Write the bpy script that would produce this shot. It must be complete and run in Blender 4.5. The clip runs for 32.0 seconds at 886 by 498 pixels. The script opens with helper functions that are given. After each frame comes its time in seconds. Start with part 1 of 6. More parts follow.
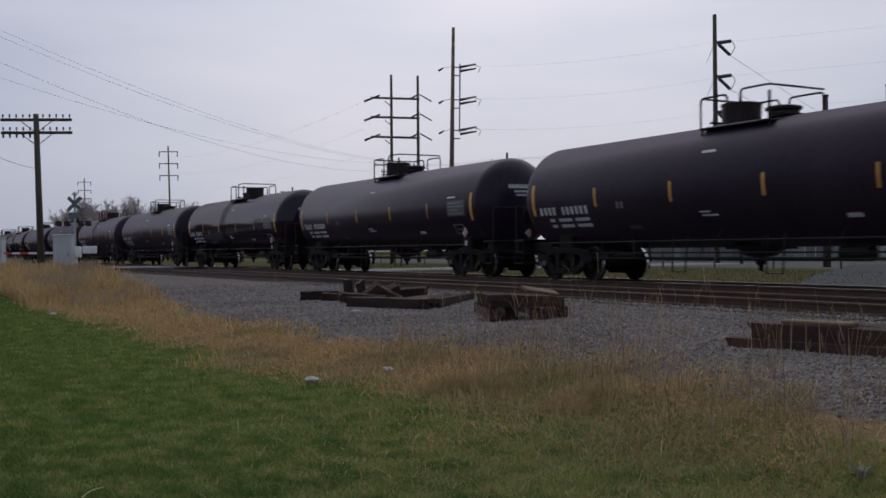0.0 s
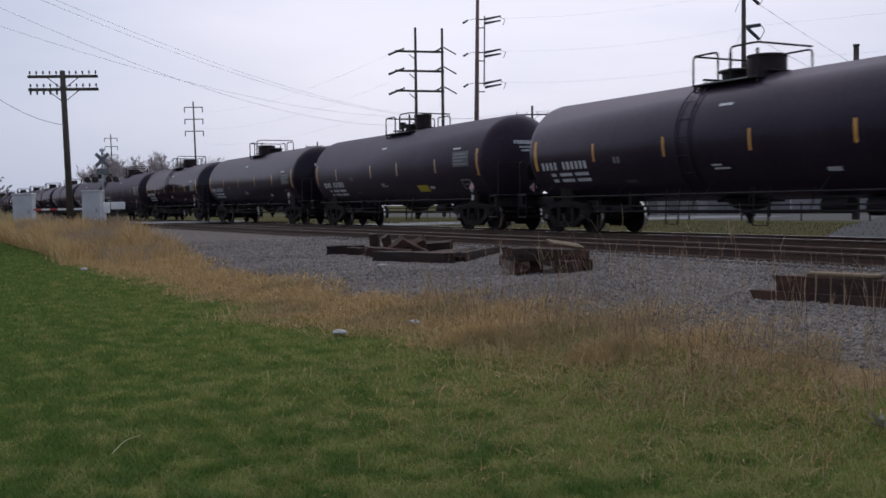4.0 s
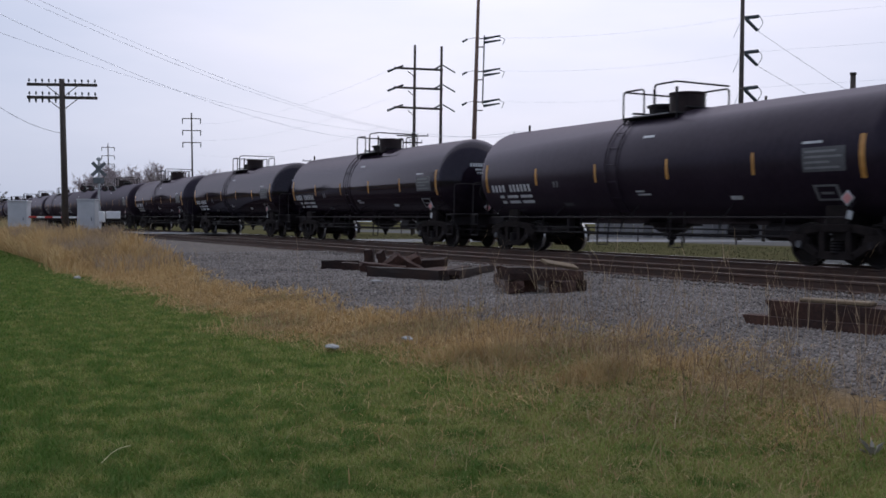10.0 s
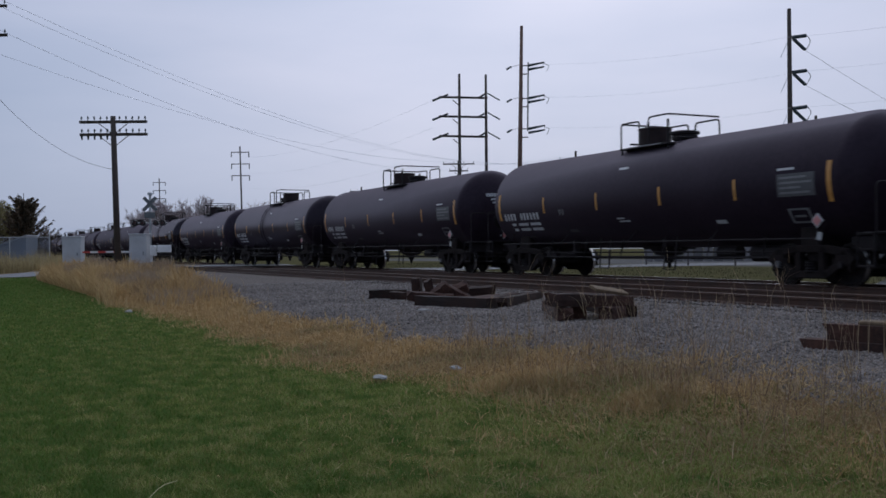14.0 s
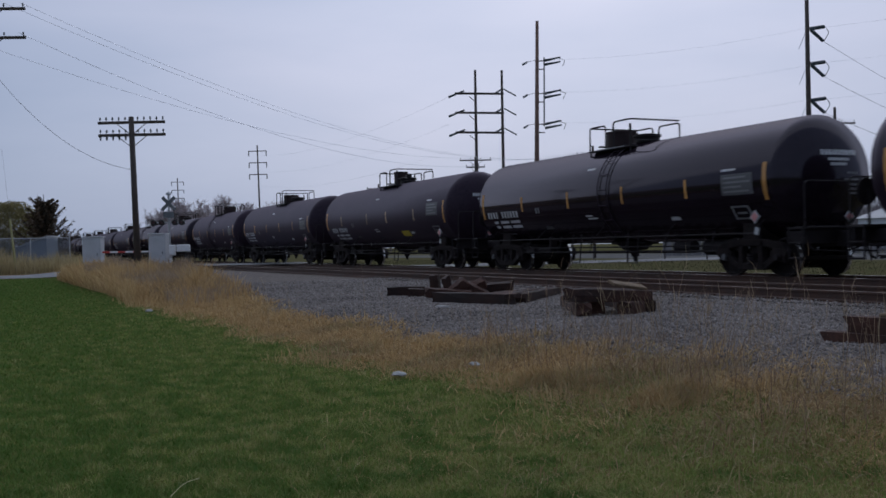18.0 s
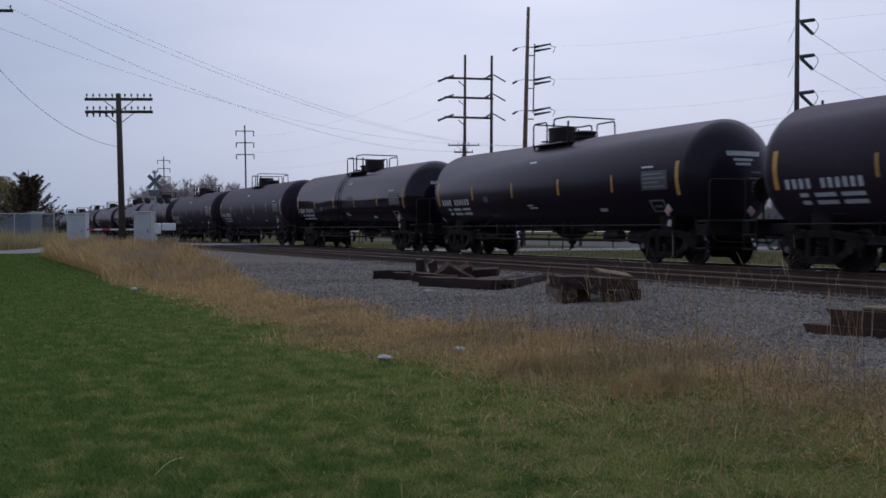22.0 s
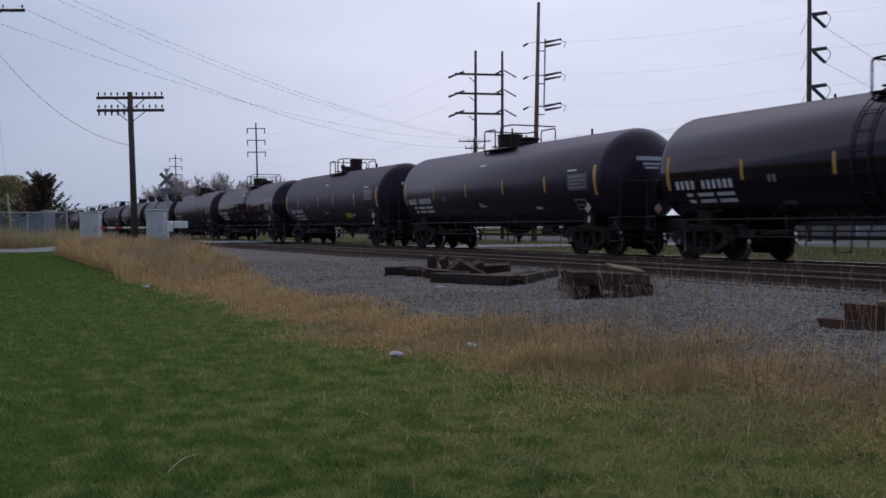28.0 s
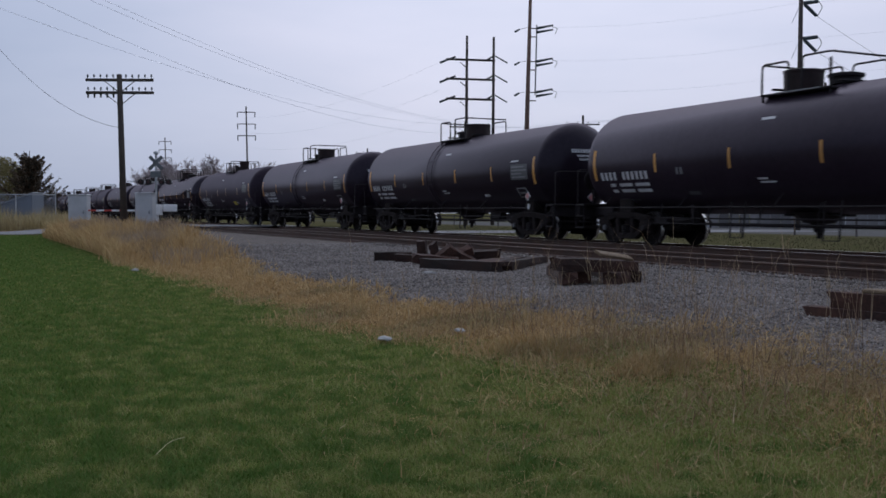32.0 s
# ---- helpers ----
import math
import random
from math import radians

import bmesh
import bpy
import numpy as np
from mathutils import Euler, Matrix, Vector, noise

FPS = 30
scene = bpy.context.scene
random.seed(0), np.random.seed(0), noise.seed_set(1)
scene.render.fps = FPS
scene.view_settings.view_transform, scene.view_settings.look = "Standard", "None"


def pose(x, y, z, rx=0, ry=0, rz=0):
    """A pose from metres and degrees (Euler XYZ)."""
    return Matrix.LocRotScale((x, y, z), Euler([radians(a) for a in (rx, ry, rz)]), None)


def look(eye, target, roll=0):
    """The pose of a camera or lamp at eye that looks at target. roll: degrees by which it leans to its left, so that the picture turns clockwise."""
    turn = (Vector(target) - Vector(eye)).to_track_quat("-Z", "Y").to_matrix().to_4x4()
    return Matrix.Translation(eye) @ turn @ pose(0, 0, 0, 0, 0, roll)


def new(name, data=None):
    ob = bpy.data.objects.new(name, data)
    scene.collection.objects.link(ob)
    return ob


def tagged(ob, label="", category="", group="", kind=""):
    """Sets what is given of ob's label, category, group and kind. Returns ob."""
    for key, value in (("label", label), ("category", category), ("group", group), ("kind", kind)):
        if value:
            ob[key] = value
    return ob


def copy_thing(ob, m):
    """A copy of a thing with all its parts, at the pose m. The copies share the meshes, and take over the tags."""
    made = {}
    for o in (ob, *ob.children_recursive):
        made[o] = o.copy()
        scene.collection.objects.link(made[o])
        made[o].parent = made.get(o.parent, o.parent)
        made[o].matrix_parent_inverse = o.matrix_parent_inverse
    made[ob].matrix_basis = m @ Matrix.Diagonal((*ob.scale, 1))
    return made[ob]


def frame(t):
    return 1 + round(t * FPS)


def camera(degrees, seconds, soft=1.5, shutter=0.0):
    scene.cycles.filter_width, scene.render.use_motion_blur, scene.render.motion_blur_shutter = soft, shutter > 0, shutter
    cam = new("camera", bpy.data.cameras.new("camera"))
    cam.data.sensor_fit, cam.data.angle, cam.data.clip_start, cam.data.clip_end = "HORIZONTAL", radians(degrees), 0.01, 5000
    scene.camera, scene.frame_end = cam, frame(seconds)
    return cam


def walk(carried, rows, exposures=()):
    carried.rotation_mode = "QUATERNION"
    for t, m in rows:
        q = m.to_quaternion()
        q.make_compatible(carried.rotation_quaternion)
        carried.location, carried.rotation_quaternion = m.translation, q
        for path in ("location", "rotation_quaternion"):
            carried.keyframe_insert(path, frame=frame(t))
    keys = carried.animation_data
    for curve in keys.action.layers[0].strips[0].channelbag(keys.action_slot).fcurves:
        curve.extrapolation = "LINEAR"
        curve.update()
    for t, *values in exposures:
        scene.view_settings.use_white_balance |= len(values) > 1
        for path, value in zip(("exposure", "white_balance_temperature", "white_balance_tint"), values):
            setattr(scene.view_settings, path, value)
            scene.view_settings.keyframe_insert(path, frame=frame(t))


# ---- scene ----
cam = camera(47.5, 32.0, soft=1.6, shutter=0.15)
PATH = [
    (0, pose(-0.022, 0.015, 1.45, 90.064, 0.552, 60.14)),
    (0.5, pose(-0.018, 0.01, 1.45, 90.453, 0.28, 61.179)),
    (1, pose(-0.054, 0.012, 1.45, 90.578, -0.569, 62.329)),
    (1.5, pose(-0.018, -0.003, 1.45, 90.297, -0.902, 62.168)),
    (2, pose(0.033, -0.019, 1.45, 89.685, -1.199, 59.316)),
    (2.5, pose(0.032, -0.013, 1.45, 89.143, -1.164, 57.18)),
    (3, pose(0.034, -0.021, 1.45, 88.331, -0.085, 59.603)),
    (3.5, pose(0.052, -0.027, 1.45, 87.496, 0.976, 61.746)),
    (5.5, pose(0.051, -0.027, 1.45, 87.743, -0.1, 60.411)),
    (6, pose(0.046, -0.036, 1.45, 88.221, -0.509, 60.681)),
    (6.5, pose(0.045, -0.042, 1.45, 88.088, -0.301, 61.459)),
    (7, pose(0.054, -0.038, 1.45, 87.652, -0.455, 61.367)),
    (7.5, pose(0.014, -0.012, 1.45, 87.295, -0.747, 61.449)),
    (8, pose(0.052, -0.033, 1.45, 87.548, -1.055, 61.177)),
    (8.5, pose(0.012, -0.018, 1.45, 87.834, -0.824, 61.075)),
    (9, pose(0.022, -0.018, 1.45, 87.854, -0.357, 61.302)),
    (9.5, pose(0.057, -0.029, 1.45, 88.018, -0.241, 61.221)),
    (10, pose(0.064, -0.038, 1.45, 88.456, -0.559, 61.31)),
    (10.5, pose(0.039, -0.031, 1.45, 88.42, -0.96, 61.166)),
    (11, pose(0.011, -0.024, 1.45, 88.617, -1.332, 61.533)),
    (11.5, pose(-0.008, -0.01, 1.45, 88.89, -0.227, 62.829)),
    (12, pose(-0.038, 0.005, 1.45, 89.115, 0.799, 63.438)),
    (12.5, pose(-0.048, 0.013, 1.45, 89.276, 0.945, 63.798)),
    (13, pose(-0.012, 0.007, 1.45, 90.164, 1.447, 63.463)),
    (13.5, pose(0.018, 0.004, 1.45, 90.143, 1.053, 63.164)),
    (14, pose(-0.021, 0.022, 1.45, 90.044, 0.532, 64.013)),
    (14.5, pose(-0.034, 0.018, 1.45, 89.929, 0.657, 64.445)),
    (15, pose(-0.014, 0.023, 1.45, 89.697, 0.49, 64.205)),
    (15.5, pose(-0.023, 0.031, 1.45, 89.718, 0.947, 64.51)),
    (17.5, pose(-0.016, 0.028, 1.45, 90.191, 1.134, 64.432)),
    (18, pose(-0.009, 0.016, 1.45, 89.86, 1.129, 65.019)),
    (18.5, pose(-0.002, 0.023, 1.45, 89.431, 1.378, 64.514)),
    (19, pose(0.002, 0.024, 1.45, 88.985, 1.515, 64.003)),
    (19.5, pose(-0.022, 0.026, 1.45, 89.249, 1.271, 64.695)),
    (20, pose(-0.021, 0.023, 1.45, 88.944, 1.58, 64.964)),
    (20.5, pose(-0.008, 0.008, 1.45, 89.242, 1.036, 63.76)),
    (21, pose(-0.011, 0.016, 1.45, 88.61, 0.172, 64.328)),
    (21.5, pose(-0.022, 0.008, 1.45, 89.048, -0.164, 63.954)),
    (22, pose(-0.009, -0.005, 1.45, 88.975, -0.117, 64.224)),
    (22.5, pose(-0.022, 0.019, 1.45, 88.628, 0.403, 63.962)),
    (23, pose(-0.018, 0.012, 1.45, 88.6, 0.2, 63.9)),
    (23.5, pose(-0.005, 0.006, 1.45, 88.638, 0.091, 64.195)),
    (24, pose(-0.021, 0.021, 1.45, 88.505, 0.13, 64.356)),
    (24.5, pose(-0.017, 0.011, 1.45, 88.619, -0.293, 64.676)),
    (25, pose(-0.032, 0.02, 1.45, 88.314, 0.574, 66.521)),
    (25.5, pose(-0.043, 0.021, 1.45, 88.845, 0.869, 67.17)),
    (27.5, pose(-0.015, 0.006, 1.45, 88.374, 1.177, 66.48)),
    (28, pose(-0.016, 0.001, 1.45, 88.762, 0.218, 64.873)),
    (28.5, pose(-0.024, 0.008, 1.45, 88.458, -0.747, 65.084)),
    (29, pose(-0.009, -0.007, 1.45, 88.706, -0.69, 64.622)),
    (29.5, pose(0.002, -0.01, 1.45, 88.816, -0.594, 64.369)),
    (30, pose(0.012, 0.001, 1.45, 88.275, -0.119, 64.435)),
    (30.5, pose(-0.005, 0.008, 1.45, 88.38, -0.063, 63.984)),
    (31, pose(0.005, -0.007, 1.45, 88.655, -0.22, 63.969)),
    (31.5, pose(-0.009, 0.008, 1.45, 88.45, -0.138, 64.234)),
    (32, pose(0.006, -0.002, 1.45, 87.942, -0.246, 64.312))

]
EXPOSURES = [(0.0, -0.25, 6480, 10), (1.0, -0.2, 6480, 10), (2.0, -0.25, 6460, 11), (3.0, 0.05, 6430, 11), (6.0, 0.12, 6350, 12), (9.0, 0.15, 6300, 12), (11.0, 0.16, 6280, 11),
             (13.0, 0.0, 6080, 10), (14.0, -0.28, 5920, 10), (15.0, -0.29, 5910, 10), (19.0, -0.36, 5860, 10), (21.0, -0.29, 5900, 10), (23.0, -0.13, 5990, 11), (28.0, -0.13, 6030, 11), (32.0, -0.15, 6010, 11)]
walk(cam, PATH, EXPOSURES)

# ---- world and light ----
SUN_AHEAD = Vector((-0.72, 0.45, 0.53)).normalized()
SUN_HEIGHT = math.asin(SUN_AHEAD.z)
SUN_TURN = math.atan2(SUN_AHEAD.x, SUN_AHEAD.y)


def overcast():
    world = bpy.data.worlds.new("overcast_sky")
    scene.world = world
    world.use_nodes = True
    nt = world.node_tree
    nt.nodes.clear()
    out = nt.nodes.new("ShaderNodeOutputWorld")
    back = nt.nodes.new("ShaderNodeBackground")
    sky = nt.nodes.new("ShaderNodeTexSky")
    sky.sky_type, sky.sun_disc = "NISHITA", False
    sky.sun_elevation, sky.sun_rotation = SUN_HEIGHT, SUN_TURN
    sky.air_density, sky.dust_density = 1.0, 3.0
    dim = nt.nodes.new("ShaderNodeVectorMath")
    dim.operation = "SCALE"
    dim.inputs["Scale"].default_value = 0.10
    nt.links.new(sky.outputs["Color"], dim.inputs[0])
    coord = nt.nodes.new("ShaderNodeTexCoord")
    stretch = nt.nodes.new("ShaderNodeMapping")
    stretch.inputs["Scale"].default_value = (1.2, 1.2, 5.0)
    nt.links.new(coord.outputs["Generated"], stretch.inputs["Vector"])
    clouds = nt.nodes.new("ShaderNodeTexNoise")
    clouds.inputs["Scale"].default_value, clouds.inputs["Detail"].default_value = 2.2, 5.0
    clouds.inputs["Roughness"].default_value = 0.5
    nt.links.new(stretch.outputs["Vector"], clouds.inputs["Vector"])
    ramp = nt.nodes.new("ShaderNodeValToRGB")
    ramp.color_ramp.elements[0].position, ramp.color_ramp.elements[0].color = 0.3, (0.565, 0.62, 0.765, 1)
    ramp.color_ramp.elements[1].position, ramp.color_ramp.elements[1].color = 0.7, (0.70, 0.725, 0.855, 1)
    nt.links.new(clouds.outputs["Fac"], ramp.inputs["Fac"])
    mix = nt.nodes.new("ShaderNodeMix")
    mix.data_type = "RGBA"
    mix.inputs["Factor"].default_value = 0.93
    nt.links.new(dim.outputs["Vector"], mix.inputs["A"])
    # the cloud is brighter towards the hidden sun
    toward = nt.nodes.new("ShaderNodeVectorMath")
    toward.operation = "DOT_PRODUCT"
    toward.inputs[1].default_value = SUN_AHEAD
    nt.links.new(coord.outputs["Generated"], toward.inputs[0])
    glow = nt.nodes.new("ShaderNodeMapRange")
    glow.interpolation_type = "SMOOTHSTEP"
    glow.inputs["From Min"].default_value, glow.inputs["From Max"].default_value = 0.70, 0.99
    glow.inputs["To Min"].default_value, glow.inputs["To Max"].default_value = 0.64, 1.13
    nt.links.new(toward.outputs["Value"], glow.inputs["Value"])
    tint = nt.nodes.new("ShaderNodeValToRGB")
    tint.color_ramp.elements[0].position, tint.color_ramp.elements[0].color = 0.66, (0.92, 1.0, 1.08, 1)
    tint.color_ramp.elements[1].position, tint.color_ramp.elements[1].color = 1.0, (1.03, 1.0, 1.0, 1)
    nt.links.new(glow.outputs["Result"], tint.inputs["Fac"])
    warm = nt.nodes.new("ShaderNodeVectorMath")
    warm.operation = "MULTIPLY"
    nt.links.new(ramp.outputs["Color"], warm.inputs[0])
    nt.links.new(tint.outputs["Color"], warm.inputs[1])
    lit = nt.nodes.new("ShaderNodeVectorMath")
    lit.operation = "SCALE"
    nt.links.new(warm.outputs["Vector"], lit.inputs[0])
    nt.links.new(glow.outputs["Result"], lit.inputs["Scale"])
    nt.links.new(lit.outputs["Vector"], mix.inputs["B"])
    nt.links.new(mix.outputs["Result"], back.inputs["Color"])
    back.inputs["Strength"].default_value = 1.0
    nt.links.new(back.outputs["Background"], out.inputs["Surface"])


overcast()
sun = new("sun", bpy.data.lights.new("sun", "SUN"))
sun.data.energy, sun.data.angle, sun.data.color = 1.5, radians(140), (1.0, 0.97, 0.93)
sun.matrix_world = look(SUN_AHEAD * 100, (0, 0, 0))


# ---- materials ----
def mat(name, low, high, rough=0.7, scale=3.0, metal=0.0, bump=0.2, fine=40.0, rough_spread=0.12, per_object=0.0, coat=0.0, spec=0.5, sheen=(1, 1, 1)):
    """Two colours blended by noise at two scales, with fine relief."""
    m = bpy.data.materials.new(name)
    m.use_nodes = True
    nt = m.node_tree
    bs = nt.nodes["Principled BSDF"]
    bs.inputs["Metallic"].default_value = metal
    bs.inputs["Coat Weight"].default_value = coat
    bs.inputs["Specular IOR Level"].default_value = spec
    bs.inputs["Specular Tint"].default_value = (*sheen, 1)
    bs.inputs["Coat Roughness"].default_value = 0.25
    coord = nt.nodes.new("ShaderNodeTexCoord")
    big = nt.nodes.new("ShaderNodeTexNoise")
    big.inputs["Scale"].default_value, big.inputs["Detail"].default_value = scale, 6.0
    small = nt.nodes.new("ShaderNodeTexNoise")
    small.inputs["Scale"].default_value, small.inputs["Detail"].default_value = fine, 3.0
    both = nt.nodes.new("ShaderNodeMix")
    both.inputs["Factor"].default_value = 0.4
    for n in (big, small):
        nt.links.new(coord.outputs["Object"], n.inputs["Vector"])
    nt.links.new(big.outputs["Fac"], both.inputs["A"])
    nt.links.new(small.outputs["Fac"], both.inputs["B"])
    spread = nt.nodes.new("ShaderNodeMapRange")
    spread.inputs["From Min"].default_value, spread.inputs["From Max"].default_value = 0.36, 0.64
    nt.links.new(both.outputs["Result"], spread.inputs["Value"])
    col = nt.nodes.new("ShaderNodeMix")
    col.data_type = "RGBA"
    col.inputs["A"].default_value, col.inputs["B"].default_value = (*low, 1), (*high, 1)
    nt.links.new(spread.outputs["Result"], col.inputs["Factor"])
    last = col.outputs["Result"]
    if per_object:
        info = nt.nodes.new("ShaderNodeObjectInfo")
        rng = nt.nodes.new("ShaderNodeMapRange")
        rng.inputs["To Min"].default_value, rng.inputs["To Max"].default_value = 1 - per_object, 1 + per_object
        nt.links.new(info.outputs["Random"], rng.inputs["Value"])
        mul = nt.nodes.new("ShaderNodeVectorMath")
        mul.operation = "SCALE"
        nt.links.new(last, mul.inputs[0])
        nt.links.new(rng.outputs["Result"], mul.inputs["Scale"])
        last = mul.outputs["Vector"]
    nt.links.new(last, bs.inputs["Base Color"])
    rr = nt.nodes.new("ShaderNodeMapRange")
    rr.inputs["To Min"].default_value = max(0.03, rough - rough_spread)
    rr.inputs["To Max"].default_value = min(1.0, rough + rough_spread)
    nt.links.new(spread.outputs["Result"], rr.inputs["Value"])
    nt.links.new(rr.outputs["Result"], bs.inputs["Roughness"])
    if bump:
        b = nt.nodes.new("ShaderNodeBump")
        b.inputs["Strength"].default_value, b.inputs["Distance"].default_value = bump, 0.01
        nt.links.new(both.outputs["Result"], b.inputs["Height"])
        nt.links.new(b.outputs["Normal"], bs.inputs["Normal"])
    return m


def island_mat(name, colours, rough=0.8, patch=0.0, second=None, along=0.0, start=0.0, course=(1, 0, 0), thin=0.0):
    """Each loose piece takes its own shade; with second, patches of the ground turn to the second ramp."""
    m = bpy.data.materials.new(name)
    m.use_nodes = True
    nt = m.node_tree
    bs = nt.nodes["Principled BSDF"]
    geo = nt.nodes.new("ShaderNodeNewGeometry")

    def ramp_of(cs):
        ramp = nt.nodes.new("ShaderNodeValToRGB")
        els = ramp.color_ramp.elements
        while len(els) < len(cs):
            els.new(0.5)
        for i, c in enumerate(cs):
            els[i].position, els[i].color = i / max(1, len(cs) - 1), (*c, 1)
        nt.links.new(geo.outputs["Random Per Island"], ramp.inputs["Fac"])
        return ramp.outputs["Color"]
    last = ramp_of(colours)
    if second:
        noi = nt.nodes.new("ShaderNodeTexNoise")
        noi.inputs["Scale"].default_value, noi.inputs["Detail"].default_value = patch, 3.0
        nt.links.new(geo.outputs["Position"], noi.inputs["Vector"])
        cut = nt.nodes.new("ShaderNodeMapRange")
        cut.inputs["From Min"].default_value, cut.inputs["From Max"].default_value = 0.41, 0.61
        sep = nt.nodes.new("ShaderNodeVectorMath")
        sep.operation = "DOT_PRODUCT"
        sep.inputs[1].default_value = course
        nt.links.new(geo.outputs["Position"], sep.inputs[0])
        trend = nt.nodes.new("ShaderNodeMath")
        trend.operation = "MULTIPLY_ADD"
        trend.inputs[1].default_value, trend.inputs[2].default_value = along, -start * along
        nt.links.new(sep.outputs["Value"], trend.inputs[0])
        total = nt.nodes.new("ShaderNodeMath")
        nt.links.new(noi.outputs["Fac"], total.inputs[0])
        nt.links.new(trend.outputs["Value"], total.inputs[1])
        nt.links.new(total.outputs["Value"], cut.inputs["Value"])
        mix = nt.nodes.new("ShaderNodeMix")
        mix.data_type = "RGBA"
        nt.links.new(cut.outputs["Result"], mix.inputs["Factor"])
        nt.links.new(last, mix.inputs["A"])
        nt.links.new(ramp_of(second), mix.inputs["B"])
        last = mix.outputs["Result"]
    nt.links.new(last, bs.inputs["Base Color"])
    bs.inputs["Roughness"].default_value = rough
    bs.inputs["Specular IOR Level"].default_value = 0.25
    if thin:
        # thin leaves let part of the light through
        leaf = nt.nodes.new("ShaderNodeBsdfTranslucent")
        nt.links.new(last, leaf.inputs["Color"])
        both = nt.nodes.new("ShaderNodeMixShader")
        both.inputs["Fac"].default_value = thin
        nt.links.new(bs.outputs["BSDF"], both.inputs[1])
        nt.links.new(leaf.outputs["BSDF"], both.inputs[2])
        nt.links.new(both.outputs["Shader"], nt.nodes["Material Output"].inputs["Surface"])
    return m


def tank_paint(name, low, high, rough, ior, cap, **more):
    """Dusty black paint: a soft body under a thin gloss that dust keeps from rising far at a grazing view."""
    m = mat(name, low, high, 0.85, 0.6, spec=0.0, **more)
    nt = m.node_tree
    bs, out = nt.nodes["Principled BSDF"], nt.nodes["Material Output"]
    gloss = nt.nodes.new("ShaderNodeBsdfGlossy")
    gloss.inputs["Roughness"].default_value = rough
    gloss.inputs["Color"].default_value = (0.92, 0.88, 0.99, 1)
    fres = nt.nodes.new("ShaderNodeFresnel")
    fres.inputs["IOR"].default_value = ior
    least = nt.nodes.new("ShaderNodeMath")
    least.operation = "MINIMUM"
    least.inputs[1].default_value = cap
    nt.links.new(fres.outputs["Fac"], least.inputs[0])
    both = nt.nodes.new("ShaderNodeMixShader")
    nt.links.new(least.outputs["Value"], both.inputs["Fac"])
    nt.links.new(bs.outputs["BSDF"], both.inputs[1])
    nt.links.new(gloss.outputs["BSDF"], both.inputs[2])
    nt.links.new(both.outputs["Shader"], out.inputs["Surface"])
    return m


TANK_GLOSS = tank_paint("glossy_tank_black", (0.0092, 0.0058, 0.0098), (0.0165, 0.0112, 0.0175), 0.10, 1.37, 0.11, bump=0.012, fine=5.0, per_object=0.3)
TANK_SATIN = tank_paint("satin_tank_black", (0.0142, 0.0092, 0.0148), (0.0250, 0.0172, 0.0260), 0.30, 1.29, 0.115, bump=0.02, fine=7.0, per_object=0.3)
TANK_MATTE = tank_paint("matt_tank_black", (0.0182, 0.0116, 0.0182), (0.0310, 0.0208, 0.0302), 0.45, 1.24, 0.09, bump=0.03, fine=9.0, per_object=0.25)
FRAME_BLACK = mat("grimy_black_steel", (0.008, 0.0062, 0.0072), (0.022, 0.0165, 0.018), 0.7, 3.0, bump=0.3, spec=0.25)
HOUSING_BROWN = mat("brownish_grimy_steel", (0.016, 0.0098, 0.0105), (0.040, 0.026, 0.026), 0.7, 3.0, bump=0.3, spec=0.2)
TRUCK_GRIME = mat("brake_dust_cast_steel", (0.008, 0.0062, 0.0064), (0.026, 0.0195, 0.0185), 0.9, 4.0, bump=0.4, spec=0.15)
WHEEL_STEEL = mat("wheel_steel", (0.008, 0.0065, 0.0066), (0.022, 0.017, 0.016), 0.8, 5.0, spec=0.15)
TREAD_STEEL = mat("polished_tread_steel", (0.45, 0.43, 0.42), (0.6, 0.58, 0.56), 0.25, 4.0, metal=0.9, bump=0.0)
FADED_TAPE = mat("faded_reflective_tape", (0.34, 0.235, 0.13), (0.46, 0.33, 0.18), 0.5, 6.0, bump=0.0, per_object=0.3)
YELLOW = mat("yellow_reflective_tape", (0.43, 0.195, 0.035), (0.55, 0.275, 0.06), 0.5, 6.0, bump=0.0, per_object=0.25)
YELLOW_PATCH = mat("yellow_stencil_paint", (0.42, 0.32, 0.02), (0.52, 0.40, 0.03), 0.6, 5.0, bump=0.0)
WHITE_PAINT = mat("white_stencil_paint", (0.42, 0.42, 0.43), (0.60, 0.60, 0.61), 0.6, 5.0, bump=0.0)
DIM_WHITE = mat("dim_white_stencil", (0.14, 0.14, 0.145), (0.2, 0.2, 0.205), 0.6, 6.0, bump=0.0)
GREY_PAINT = mat("faded_grey_stencil", (0.055, 0.055, 0.06), (0.085, 0.085, 0.09), 0.6, 6.0, bump=0.0)
PLACARD_RED = mat("faded_red_placard", (0.42, 0.16, 0.16), (0.52, 0.22, 0.21), 0.5, 6.0, bump=0.0)
PALE_STEEL = mat("pale_galvanised_steel", (0.32, 0.33, 0.34), (0.45, 0.46, 0.47), 0.45, 4.0, metal=0.5)
RUST_RAIL = mat("rusty_rail", (0.034, 0.017, 0.012), (0.085, 0.042, 0.027), 0.8, 3.0)
TAN_RAIL = mat("dull_tan_railhead", (0.17, 0.125, 0.10), (0.27, 0.21, 0.17), 0.55, 2.0, metal=0.3, bump=0.05)
SHINY_RAIL = mat("worn_bright_railhead", (0.33, 0.31, 0.31), (0.45, 0.43, 0.43), 0.35, 2.0, metal=0.9, bump=0.05)
